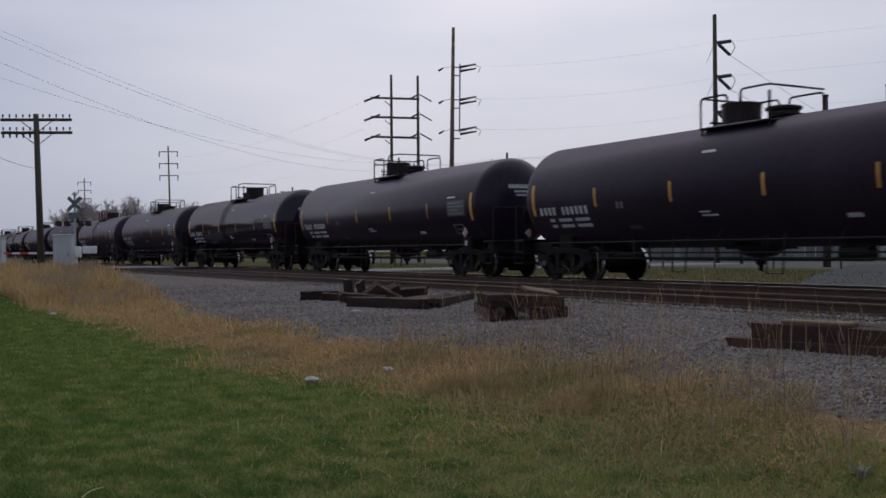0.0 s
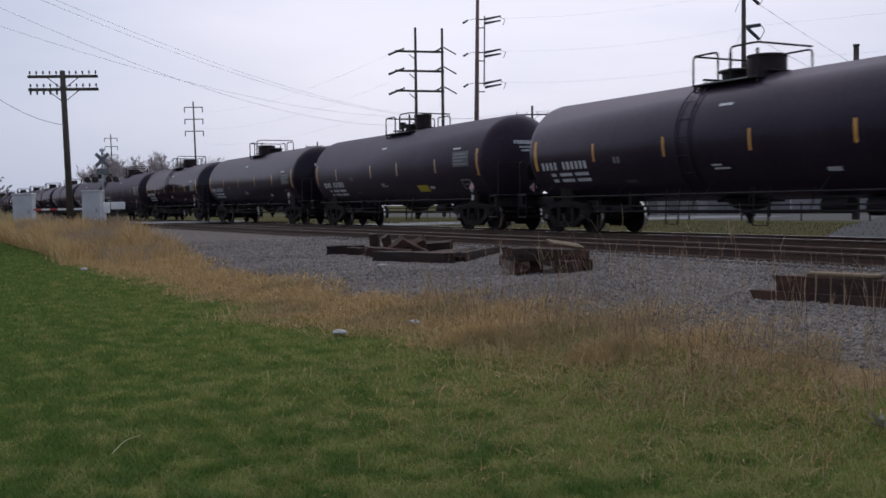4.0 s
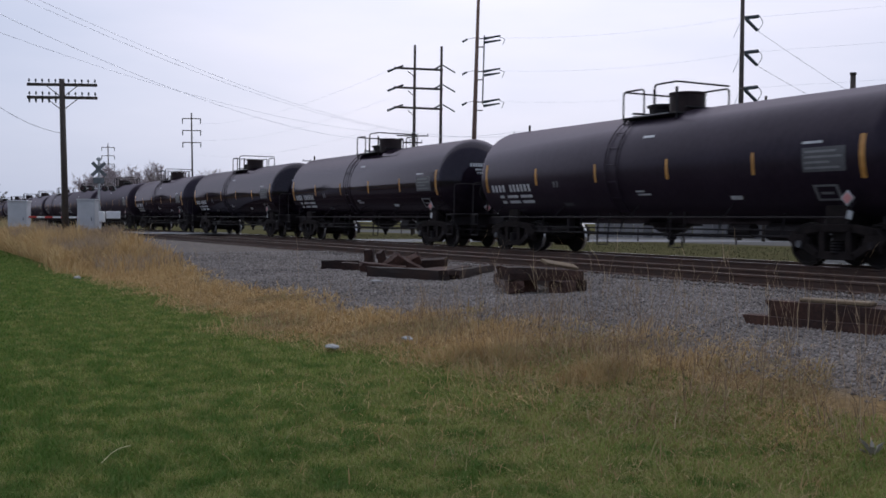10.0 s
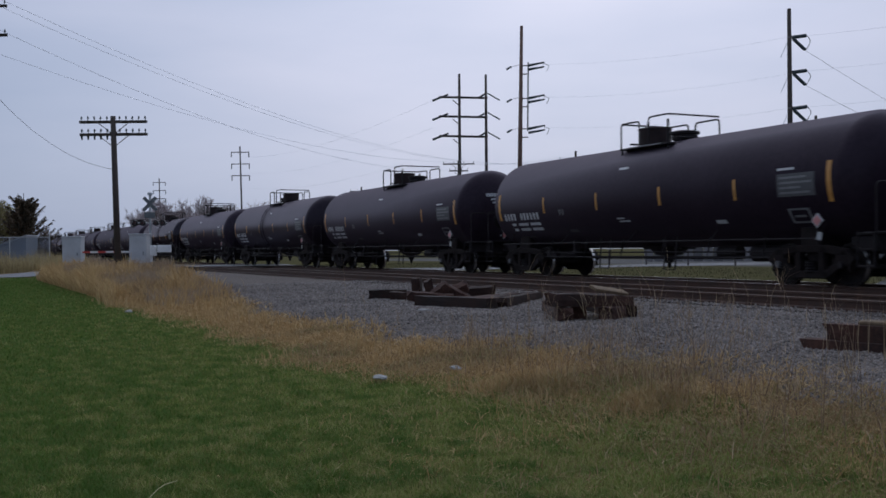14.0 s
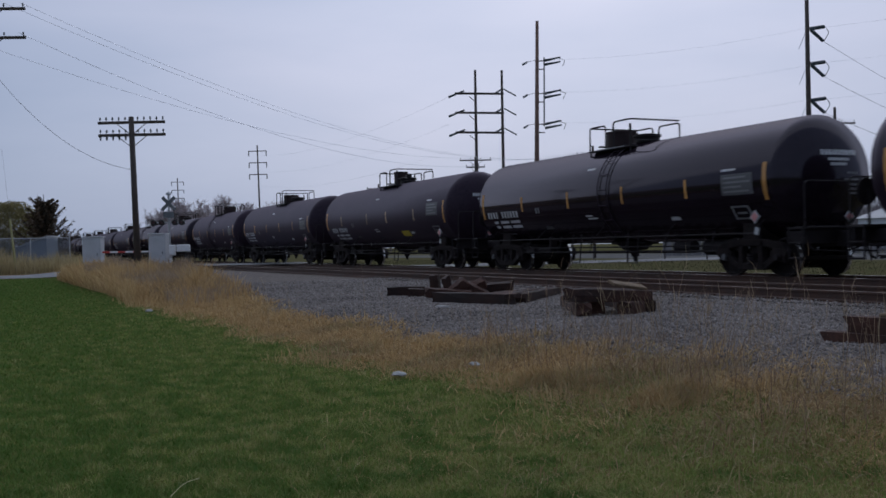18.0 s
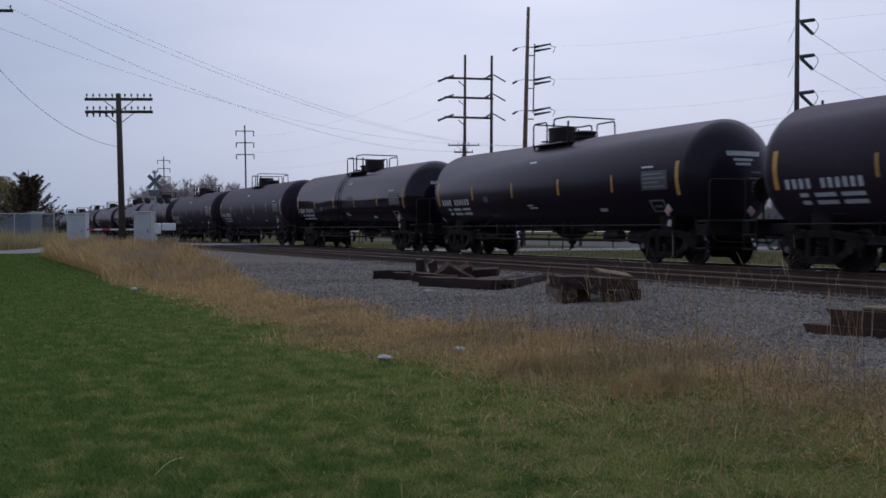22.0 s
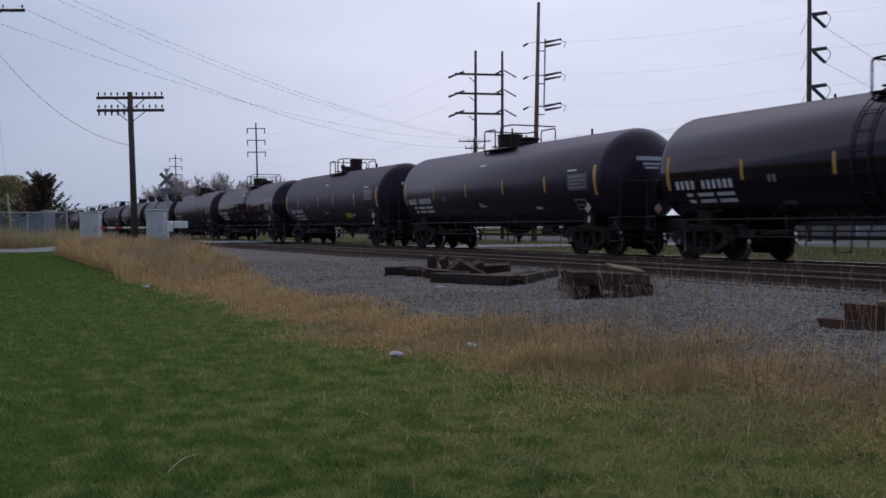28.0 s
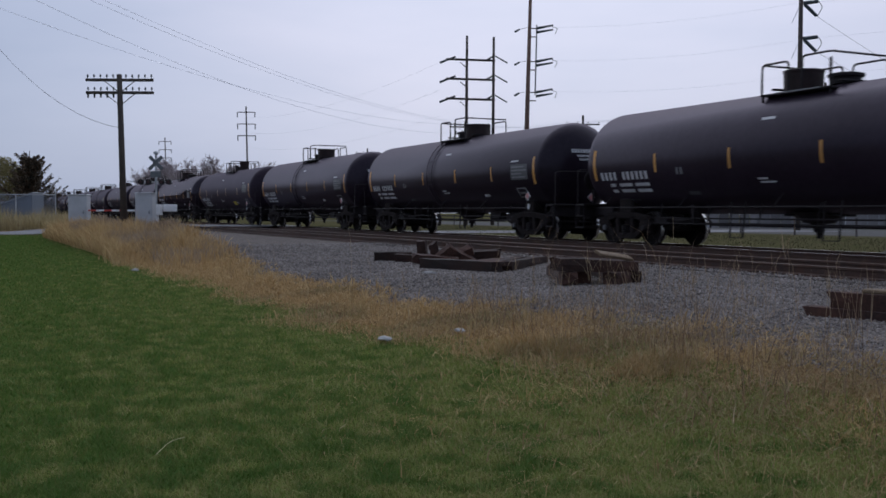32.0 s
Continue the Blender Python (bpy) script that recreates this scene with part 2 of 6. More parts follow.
TIE_WOOD = mat("creosoted_tie_wood", (0.012, 0.0046, 0.0036), (0.064, 0.029, 0.019), 1.0, 2.5, bump=0.6, fine=25.0, per_object=0.6)
TIE_PALE = mat("split_pale_tie_wood", (0.12, 0.082, 0.05), (0.21, 0.15, 0.09), 0.9, 3.0, bump=0.5, fine=22.0)
POLE_WOOD = mat("weathered_pole_wood", (0.035, 0.027, 0.023), (0.085, 0.066, 0.055), 0.9, 2.0, bump=0.5, fine=18.0)
POLE_GREY = mat("grey_weathered_pole_wood", (0.30, 0.29, 0.285), (0.43, 0.42, 0.41), 0.9, 2.0, bump=0.5, fine=18.0)
POLE_RED = mat("reddish_treated_pole_wood", (0.12, 0.072, 0.055), (0.21, 0.13, 0.10), 0.9, 2.0, bump=0.5, fine=18.0)
INSULATOR = mat("dark_glass_insulator", (0.03, 0.04, 0.045), (0.06, 0.075, 0.08), 0.2, 5.0, bump=0.0)
WIRE = mat("dark_wire", (0.10, 0.10, 0.11), (0.16, 0.16, 0.17), 0.6, 1.0, bump=0.0)
# coloured close to the sky, so that its brightness seems to swallow thin wires
WIRE_PALE = mat("sky_pale_wire", (0.66, 0.68, 0.74), (0.72, 0.74, 0.80), 0.5, 1.0, bump=0.0)
CABINET = mat("pale_grey_cabinet_paint", (0.40, 0.405, 0.42), (0.52, 0.525, 0.54), 0.45, 1.5, bump=0.05)
GATE_RED = mat("red_gate_paint", (0.42, 0.035, 0.03), (0.52, 0.05, 0.04), 0.5, 4.0, bump=0.0)
GATE_WHITE = mat("white_gate_paint", (0.68, 0.68, 0.68), (0.80, 0.80, 0.80), 0.5, 4.0, bump=0.0)
SIGN_BACK = mat("weathered_sign_aluminium", (0.10, 0.11, 0.12), (0.17, 0.18, 0.19), 0.5, 4.0, metal=0.3)
ASPHALT = mat("grey_asphalt", (0.10, 0.10, 0.11), (0.17, 0.17, 0.18), 0.9, 0.8, bump=0.3, fine=60.0)
OLD_ASPHALT = mat("worn_dark_asphalt", (0.050, 0.052, 0.054), (0.080, 0.082, 0.084), 0.95, 0.8, bump=0.3, fine=60.0, spec=0.03)
BOARD = mat("weathered_pale_boards", (0.125, 0.118, 0.12), (0.20, 0.19, 0.192), 0.9, 0.6, bump=0.2, per_object=0.38)
THICKET = island_mat("grey_brush_twigs", [(0.15, 0.135, 0.135), (0.22, 0.20, 0.20), (0.28, 0.255, 0.25)])
TRASH = mat("crumpled_white_litter", (0.27, 0.262, 0.25), (0.41, 0.40, 0.385), 0.8, 8.0)
WALL_PALE = mat("pale_metal_siding", (0.52, 0.54, 0.57), (0.64, 0.66, 0.69), 0.6, 0.4)
ROOF_GREY = mat("grey_metal_roof", (0.20, 0.21, 0.23), (0.28, 0.29, 0.31), 0.5, 0.4)
FENCE_DARK = mat("dark_fence_wood", (0.07, 0.06, 0.06), (0.13, 0.115, 0.11), 0.9, 2.0)
CAR_PAINT = mat("dark_car_paint", (0.010, 0.011, 0.014), (0.016, 0.017, 0.020), 0.3, 2.0, bump=0.0, coat=0.1, spec=0.3)
CAR_GLASS = mat("dark_car_glass", (0.012, 0.014, 0.018), (0.018, 0.02, 0.024), 0.35, 2.0, bump=0.0, spec=0.06)
TYRE = mat("black_rubber", (0.015, 0.015, 0.016), (0.03, 0.03, 0.03), 0.85, 5.0)
LENS = mat("pale_lamp_lens", (0.55, 0.57, 0.6), (0.7, 0.72, 0.75), 0.1, 5.0, bump=0.0)
LENS_RED = mat("dark_red_signal_lens", (0.028, 0.008, 0.008), (0.05, 0.012, 0.012), 0.5, 5.0, bump=0.0)
SHED_BLUE = mat("dull_blue_grey_siding", (0.10, 0.12, 0.15), (0.15, 0.17, 0.21), 0.6, 2.0)
CHAIN = mat("galvanised_chain_link", (0.26, 0.30, 0.35), (0.34, 0.38, 0.44), 0.5, 3.0, metal=0.4, bump=0.0)
BARK = mat("grey_brown_bark", (0.13, 0.11, 0.105), (0.22, 0.19, 0.18), 0.9, 4.0, bump=0.4)
# twig colour is paled to stand in for distance haze
TWIG = island_mat("haze_paled_twigs", [(0.32, 0.265, 0.275), (0.45, 0.39, 0.39)])
NEEDLES = island_mat("conifer_needles", [(0.036, 0.034, 0.024), (0.085, 0.062, 0.040), (0.15, 0.098, 0.060)])
OLIVE_LEAF = island_mat("olive_leaves", [(0.15, 0.135, 0.055), (0.23, 0.20, 0.085), (0.30, 0.25, 0.12)], 0.9, thin=0.3)
BLADES = island_mat("lawn_blades", [(0.062, 0.132, 0.021), (0.082, 0.154, 0.026), (0.106, 0.170, 0.033), (0.152, 0.180, 0.054)], 0.8, 3.2,
                    [(0.164, 0.232, 0.052), (0.220, 0.266, 0.066), (0.295, 0.284, 0.098), (0.380, 0.325, 0.145)], 0.040, 1.2, (0.12, 1, 0), 0.30)
TALL_STRAW = island_mat("tall_bleached_grass", [(0.29, 0.222, 0.155), (0.40, 0.318, 0.228), (0.47, 0.385, 0.28), (0.27, 0.19, 0.135)], 0.9, 0.35, [(0.215, 0.152, 0.110), (0.30, 0.215, 0.152), (0.20, 0.165, 0.10)], thin=0.3)
STRAW = island_mat("dry_straw", [(0.37, 0.245, 0.110), (0.50, 0.345, 0.165), (0.60, 0.440, 0.220), (0.40, 0.25, 0.112)], 0.85, 0.8,
                   [(0.27, 0.176, 0.096), (0.385, 0.27, 0.148), (0.215, 0.205, 0.080), (0.47, 0.365, 0.215)], 0.014, -7.5, (1, 0, 0), 0.22)
WEED = island_mat("dead_weed_stalks", [(0.150, 0.100, 0.076), (0.25, 0.176, 0.118), (0.36, 0.262, 0.165), (0.47, 0.365, 0.235)], 0.9, thin=0.15)
FIELD_GRASS = island_mat("dull_field_grass", [(0.064, 0.066, 0.030), (0.088, 0.084, 0.042), (0.115, 0.100, 0.056)], 0.9, thin=0.3)
STEM = mat("pale_straw_stem", (0.30, 0.28, 0.14), (0.40, 0.37, 0.20), 0.8, 8.0)
PALE_LEAF = mat("pale_dried_leaf", (0.24, 0.22, 0.185), (0.36, 0.335, 0.285), 0.9, 12.0)
STONES = island_mat("ballast_stones", [(0.100, 0.087, 0.080), (0.152, 0.134, 0.124), (0.195, 0.172, 0.158), (0.24, 0.212, 0.195), (0.31, 0.278, 0.256), (0.15, 0.118, 0.10)], 0.9, 0.6,
                    [(0.070, 0.060, 0.056), (0.118, 0.103, 0.095), (0.178, 0.157, 0.144), (0.25, 0.224, 0.205), (0.118, 0.093, 0.078)])
ROADSIDE = island_mat("tan_roadside_weeds", [(0.37, 0.30, 0.15), (0.48, 0.395, 0.21), (0.30, 0.235, 0.125), (0.54, 0.45, 0.27)], 0.9, thin=0.25)


# ---- mesh helpers ----
def part(name, bm, material, parent=None, label="", at=None, smooth=False):
    me = bm if isinstance(bm, bpy.types.Mesh) else bpy.data.meshes.new(name)
    if not isinstance(bm, bpy.types.Mesh):
        bm.to_mesh(me)
        bm.free()
        if smooth:
            me.shade_smooth()
    if material and not me.materials:
        me.materials.append(material)
    ob = new(name, me)
    if parent:
        ob.parent = parent
    if at is not None:
        ob.matrix_basis = at
    if label:
        ob["label"] = label
    return ob


def thing(name, at=None, label="", category="", group="", kind=""):
    ob = new(name)
    ob.empty_display_size = 0.2
    if at is not None:
        ob.matrix_basis = at
    return tagged(ob, label, category, group, kind)


def box(sx, sy, sz, at=None, bevel=0.0, bm=None):
    bm = bm or bmesh.new()
    got = bmesh.ops.create_cube(bm, size=1.0)["verts"]
    m = (at or Matrix()) @ Matrix.Diagonal((sx, sy, sz, 1))
    bmesh.ops.transform(bm, matrix=m, verts=got)
    if bevel:
        edges = list({e for v in got for e in v.link_edges})
        bmesh.ops.bevel(bm, geom=edges, offset=bevel, segments=1, affect="EDGES", profile=0.5)
    return bm


def rod(a, b, r0, r1=None, n=8, bm=None):
    bm = bm or bmesh.new()
    a, b = Vector(a), Vector(b)
    d = b - a
    m = Matrix.Translation((a + b) / 2) @ d.to_track_quat("Z", "Y").to_matrix().to_4x4()
    bmesh.ops.create_cone(bm, cap_ends=True, segments=n, radius1=r0, radius2=r0 if r1 is None else r1, depth=d.length, matrix=m)
    return bm


def pipe(points, r, n=6, bm=None):
    """A bent pipe along the points, with mitred corners."""
    bm = bm or bmesh.new()
    pts = [Vector(p) for p in points]
    rings = []
    for i, p in enumerate(pts):
        d = (pts[min(i + 1, len(pts) - 1)] - pts[max(i - 1, 0)]).normalized()
        q = d.to_track_quat("Z", "Y")
        rings.append([bm.verts.new(p + q @ Vector((r * math.cos(6.2832 * k / n), r * math.sin(6.2832 * k / n), 0))) for k in range(n)])
    for a, b in zip(rings, rings[1:]):
        # line up the rings so that the faces do not twist
        off = min(range(n), key=lambda o: sum((a[k].co - b[(k + o) % n].co).length for k in range(n)))
        for k in range(n):
            bm.faces.new((a[k], a[(k + 1) % n], b[(k + 1 + off) % n], b[(k + off) % n]))
    bm.faces.new(rings[0][::-1])
    bm.faces.new(rings[-1])
    return bm


def bend(points, r=0.15, n=4):
    """Points with rounded corners."""
    pts = [Vector(p) for p in points]
    out = [pts[0]]
    for a, b, c in zip(pts, pts[1:], pts[2:]):
        u, v = (a - b), (c - b)
        k = min(r, u.length / 2.1, v.length / 2.1)
        p, q = b + u.normalized() * k, b + v.normalized() * k
        for i in range(n + 1):
            s = i / n
            out.append(p * (1 - s) ** 2 + b * 2 * s * (1 - s) + q * s * s)
    out.append(pts[-1])
    return out


def lathe(profile, n=32, axis="X"):
    """Profile of (along, radius) turned about the axis."""
    bm = bmesh.new()
    rings = []
    for s, r in profile:
        ring = []
        for k in range(n):
            a = 6.283185 * k / n
            c, d = r * math.cos(a), r * math.sin(a)
            ring.append(bm.verts.new((s, c, d) if axis == "X" else (c, s, d) if axis == "Y" else (c, d, s)))
        rings.append(ring)
    for a, b in zip(rings, rings[1:]):
        for k in range(n):
            bm.faces.new((a[k], b[k], b[(k + 1) % n], a[(k + 1) % n]))
    bm.faces.new(rings[0])
    bm.faces.new(rings[-1][::-1])
    bmesh.ops.recalc_face_normals(bm, faces=bm.faces)
    return bm


def mesh_from(name, verts, faces, material):
    me = bpy.data.meshes.new(name)
    me.from_pydata(verts, [], faces)
    me.materials.append(material)
    return me


def smooth_step(a, b, x):
    s = min(1.0, max(0.0, (x - a) / (b - a)))
    return s * s * (3 - 2 * s)


# ---- plan: the tracks run along x; rails at z 0.6 ----
RAIL_Z = 0.595
TRAIN_Y, SIDING_Y = 17.85, 13.65
PITCH = 17.4


def wobble(x, y, s=1.0):
    return noise.noise(Vector((x * s, y * s, 3.7)))


def ground_z(x, y):
    z = 0.38 * smooth_step(3.6, 7.6, y) + 0.03 * smooth_step(8, 11.5, y)
    z -= 0.25 * smooth_step(20.6, 23.5, y)
    near = 1 - smooth_step(25, 60, abs(x) + abs(y) * 0.3)
    z += near * (0.025 * wobble(x, y, 0.5) + 0.012 * wobble(x, y, 2.1)) * (1 - smooth_step(11, 12, y) + smooth_step(21, 23, y))
    return z


def edge_gravel(x):
    """y at which the gravel begins."""
    return 5.75 + 0.3 * wobble(x, 0, 0.35) + 0.2 * wobble(x, 5, 1.3) + 0.55 * smooth_step(-13, -10, x) - 0.1 * smooth_step(-8, -5, x) + 0.9 * smooth_step(-20, -30, x)


def edge_lawn(x):
    """y at which the mown lawn ends."""
    return 4.2 + 0.25 * wobble(x, 9, 0.4) + 0.15 * wobble(x, 4, 1.1) + 0.55 * smooth_step(-11, -8, x)


# ---- ground ----
def ground_material():
    m = bpy.data.materials.new("ground_lawn_straw_gravel_field")
    m.use_nodes = True
    nt = m.node_tree
    bs = nt.nodes["Principled BSDF"]
    geo = nt.nodes.new("ShaderNodeNewGeometry")
    zone = nt.nodes.new("ShaderNodeAttribute")
    zone.attribute_name = "zone"
    sep = nt.nodes.new("ShaderNodeSeparateColor")
    nt.links.new(zone.outputs["Color"], sep.inputs["Color"])

    def noise_fac(scale, detail=4.0, lo=0.35, hi=0.65):
        n = nt.nodes.new("ShaderNodeTexNoise")
        n.inputs["Scale"].default_value, n.inputs["Detail"].default_value = scale, detail
        nt.links.new(geo.outputs["Position"], n.inputs["Vector"])
        r = nt.nodes.new("ShaderNodeMapRange")
        r.inputs["From Min"].default_value, r.inputs["From Max"].default_value = lo, hi
        nt.links.new(n.outputs["Fac"], r.inputs["Value"])
        return r.outputs["Result"]

    def blend(fac, a, b):
        x = nt.nodes.new("ShaderNodeMix")
        x.data_type = "RGBA"
        for socket, v in (("Factor", fac), ("A", a), ("B", b)):
            if isinstance(v, tuple):
                x.inputs[socket].default_value = (*v, 1)
            elif isinstance(v, float):
                x.inputs[socket].default_value = v
            else:
                nt.links.new(v, x.inputs[socket])
        return x.outputs["Result"]
    big, mid, fine, speck = noise_fac(0.5), noise_fac(3.0), noise_fac(22.0), noise_fac(14.0, 1.0, 0.3, 0.7)
    lawn = blend(fine, blend(big, (0.055, 0.094, 0.017), (0.090, 0.112, 0.028)), blend(mid, (0.080, 0.120, 0.026), (0.145, 0.142, 0.050)))
    straw = blend(fine, blend(mid, (0.14, 0.095, 0.048), (0.20, 0.135, 0.068)), blend(big, (0.27, 0.19, 0.092), (0.22, 0.14, 0.075)))
    vor = nt.nodes.new("ShaderNodeTexVoronoi")
    vor.inputs["Scale"].default_value = 26.0
    nt.links.new(geo.outputs["Position"], vor.inputs["Vector"])
    val = nt.nodes.new("ShaderNodeSeparateColor")
    nt.links.new(vor.outputs["Color"], val.inputs["Color"])
    gravel = blend(val.outputs["Red"], blend(big, (0.120, 0.105, 0.096), (0.142, 0.124, 0.114)), blend(mid, (0.19, 0.169, 0.155), (0.23, 0.206, 0.190)))
    brown = blend(fine, (0.036, 0.024, 0.020), (0.085, 0.058, 0.047))
    field = blend(mid, blend(big, (0.066, 0.070, 0.028), (0.095, 0.084, 0.042)), blend(speck, (0.082, 0.080, 0.038), (0.120, 0.100, 0.058)))
    lot = blend(mid, (0.115, 0.112, 0.110), (0.155, 0.151, 0.149))
    col = blend(sep.outputs["Red"], lawn, straw)
    col = blend(sep.outputs["Green"], col, gravel)
    col = blend(sep.outputs["Blue"], col, brown)
    two = nt.nodes.new("ShaderNodeAttribute")
    two.attribute_name = "beyond"
    sep2 = nt.nodes.new("ShaderNodeSeparateColor")
    nt.links.new(two.outputs["Color"], sep2.inputs["Color"])
    col = blend(sep2.outputs["Red"], col, field)
    col = blend(sep2.outputs["Green"], col, lot)
    nt.links.new(col, bs.inputs["Base Color"])
    bs.inputs["Roughness"].default_value = 1.0
    bs.inputs["Specular IOR Level"].default_value = 0.0
    b = nt.nodes.new("ShaderNodeBump")
    b.inputs["Strength"].default_value, b.inputs["Distance"].default_value = 0.6, 0.03
    nt.links.new(fine, b.inputs["Height"])
    nt.links.new(b.outputs["Normal"], bs.inputs["Normal"])
    return m


def build_ground():
    def steps(stops):
        out = []
        for (a, s), (b, _) in zip(stops, stops[1:]):
            n = max(1, round((b - a) / s))
            out += [a + (b - a) * i / n for i in range(n)]
        return out + [stops[-1][0]]
    xs = steps([(-3000, 900), (-900, 200), (-300, 20), (-80, 2), (-40, 0.5), (-22, 0.22), (2, 0.6), (10, 8), (100, 100), (900, 1000), (3000, 1)])
    ys = steps([(-3000, 1000), (-900, 200), (-100, 20), (-40, 4), (-8, 0.5), (0, 0.22), (9, 0.35), (24, 2), (60, 6), (180, 60), (900, 1000), (3000, 1)])
    verts = [(x, y, ground_z(x, y)) for x in xs for y in ys]
    w = len(ys)
    faces = [(i * w + j, (i + 1) * w + j, (i + 1) * w + j + 1, i * w + j + 1) for i in range(len(xs) - 1) for j in range(w - 1)]
    me = mesh_from("ground", verts, faces, ground_material())
    zone = me.attributes.new("zone", "FLOAT_COLOR", "POINT")
    beyond = me.attributes.new("beyond", "FLOAT_COLOR", "POINT")
    a, b = [], []
    for x, y, z in verts:
        r = smooth_step(-0.35, 0.35, y - edge_lawn(x))
        patchy = 0.35 * wobble(x, y, 0.8)
        r = min(1.0, max(r, 0.7 * smooth_step(2.4, 0.0, edge_lawn(x) - y + patchy * 3) * smooth_step(-9.5, -5, x)))
        g = smooth_step(-0.3, 0.3, y - edge_gravel(x) + 0.3 * wobble(x, y, 2.3))
        t = smooth_step(11.9, 12.5, y + 0.15 * wobble(x, y, 1.5)) * (1 - smooth_step(15.2, 16.0, y))
        f = smooth_step(20.6, 22.6, y + 0.5 * wobble(x, y, 0.4)) if x > -56 or y > 28 else smooth_step(21, 24, y)
        far_left = smooth_step(-60, -66, x) * (1 - g)
        lot = smooth_step(47, 51, y + 2 * wobble(x, y, 0.05)) * (1 - smooth_step(70, 74, y))
        a += [max(r, far_left), g, t * 0.85, 1.0]
        b += [max(f, far_left * 0.3), lot * smooth_step(-170, -120, x), 0.0, 1.0]
    zone.data.foreach_set("color", a)
    beyond.data.foreach_set("color", b)
    me.shade_smooth()
    tagged(new("ground", me), "mown green lawn, dry straw verge and grey gravel beside the railway", "ground", kind="structure")


build_ground()


# ---- tracks ----
def rail_mesh(x0, x1, head_bright):
    prof = [(-0.075, 0), (0.075, 0), (0.075, 0.018), (0.012, 0.035), (0.012, 0.125), (0.037, 0.135), (0.037, 0.168), (0.030, 0.172),
            (-0.030, 0.172), (-0.037, 0.168), (-0.037, 0.135), (-0.012, 0.125), (-0.012, 0.035), (-0.075, 0.018)]
    n = len(prof)
    verts = [(x, y, z) for x in (x0, x1) for y, z in prof]
    faces = [(k, n + k, n + (k + 1) % n, (k + 1) % n) for k in range(n)] + [tuple(range(n))[::-1], tuple(range(n, 2 * n))]
    me = mesh_from("rail", verts, faces, RUST_RAIL)
    me.materials.append(SHINY_RAIL if head_bright else TAN_RAIL)
    me.polygons[7].material_index = 1
    return me


def build_track(y, bright, label, tie_top):
    track = thing("railway_track", pose(0, y, 0), label, "railway track", kind="structure")
    me = rail_mesh(-900, 700, bright)
    for side in (-1, 1):
        part("rail", me, None, track, "rail with worn bright head" if bright else "rusty brown rail", pose(0, side * 0.7545, RAIL_Z - 0.172))
    tie = box(0.23, 2.6, 0.18, bevel=0.012)
    one = part("tie", tie, TIE_WOOD, track, at=pose(-44, 0, tie_top - 0.09))
    rng = random.Random(round(y * 10))
    x = -44
    while x < 4:
        x += 0.52
        part("tie", one.data, None, track, at=pose(x + rng.uniform(-.03, .03), rng.uniform(-.05, .05), tie_top - 0.09 + rng.uniform(-.012, .008), 0, 0, rng.uniform(-1, 1)))
    plate = box(0.19, 0.34, 0.02, bevel=0.004)
    first = part("tie_plate", plate, RUST_RAIL, track, at=pose(-29, -0.7545, tie_top + 0.006))
    x = -29
    while x < -6:
        x += 0.52
        part("tie_plate", first.data, None, track, at=pose(x, -0.7545, tie_top + 0.006))
    verts, faces = [], []
    for lo, hi in ((-420, -44), (4.3, 60)):
        x = lo
        while x < hi:
            b = len(verts)
            verts += [(x + i * 0.23, j * 1.3, tie_top - 0.18 * (1 - k)) for i in (0, 1) for j in (-1, 1) for k in (0, 1)]
            faces += [tuple(b + v for v in q) for q in ((1, 3, 7, 5), (0, 1, 5, 4), (2, 6, 7, 3), (0, 2, 3, 1), (4, 5, 7, 6))]
            x += 0.52
    far = part("far_ties", mesh_from("far_ties", verts, faces, TIE_WOOD), None, track)
    far["kind"] = "stuff"


build_track(TRAIN_Y, True, "main railway track with bright worn rails on dark ties in ballast", 0.425)
build_track(SIDING_Y, False, "siding track with rusty rails on dark ties in brown ballast", 0.425)


# ---- the tank cars ----
R_TANK, Z_TANK, HALF = 1.45, 2.305, 7.93
TRUCK_X, AXLE_X, R_WHEEL = 6.07, 0.889, 0.457


def around(side, z, out=0.0):
    """y on the tank's skin at that height."""
    return side * (math.sqrt(max(0.01, R_TANK ** 2 - (z - Z_TANK) ** 2)) + out)


def skin_patch(x0, x1, z0, z1, side, out=0.006, n=4):
    """A patch that lies on the curve of the tank's side."""
    bm = bmesh.new()
    rows = []
    for i in range(n + 1):
        a0, a1 = math.asin((z0 - Z_TANK) / R_TANK), math.asin((z1 - Z_TANK) / R_TANK)
        a = a0 + (a1 - a0) * i / n
        y, z = side * (R_TANK + out) * math.cos(a), Z_TANK + (R_TANK + out) * math.sin(a)
        rows.append((bm.verts.new((x0, y, z)), bm.verts.new((x1, y, z))))
    for (a, b), (c, d) in zip(rows, rows[1:]):
        bm.faces.new((a, b, d, c) if side < 0 else (a, c, d, b))
    return bm


def bars_on_side(rows, side):
    """Lines of small bars, one for each character: (x, z, height, pattern)."""
    bm = bmesh.new()
    for x, z, h, pattern in rows:
        for ch in pattern:
            wide = h * 0.62
            ink = wide * 0.72
            if ch != " ":
                s = side * -1
                tmp = skin_patch(min(s * x, s * (x + ink)), max(s * x, s * (x + ink)), z, z + h * 0.85, side, 0.006, 1)
                base = {v: bm.verts.new(v.co) for v in tmp.verts}
                for f in tmp.faces:
                    bm.faces.new([base[v] for v in f.verts])
                tmp.free()
            x += wide * 1.28
    return bm


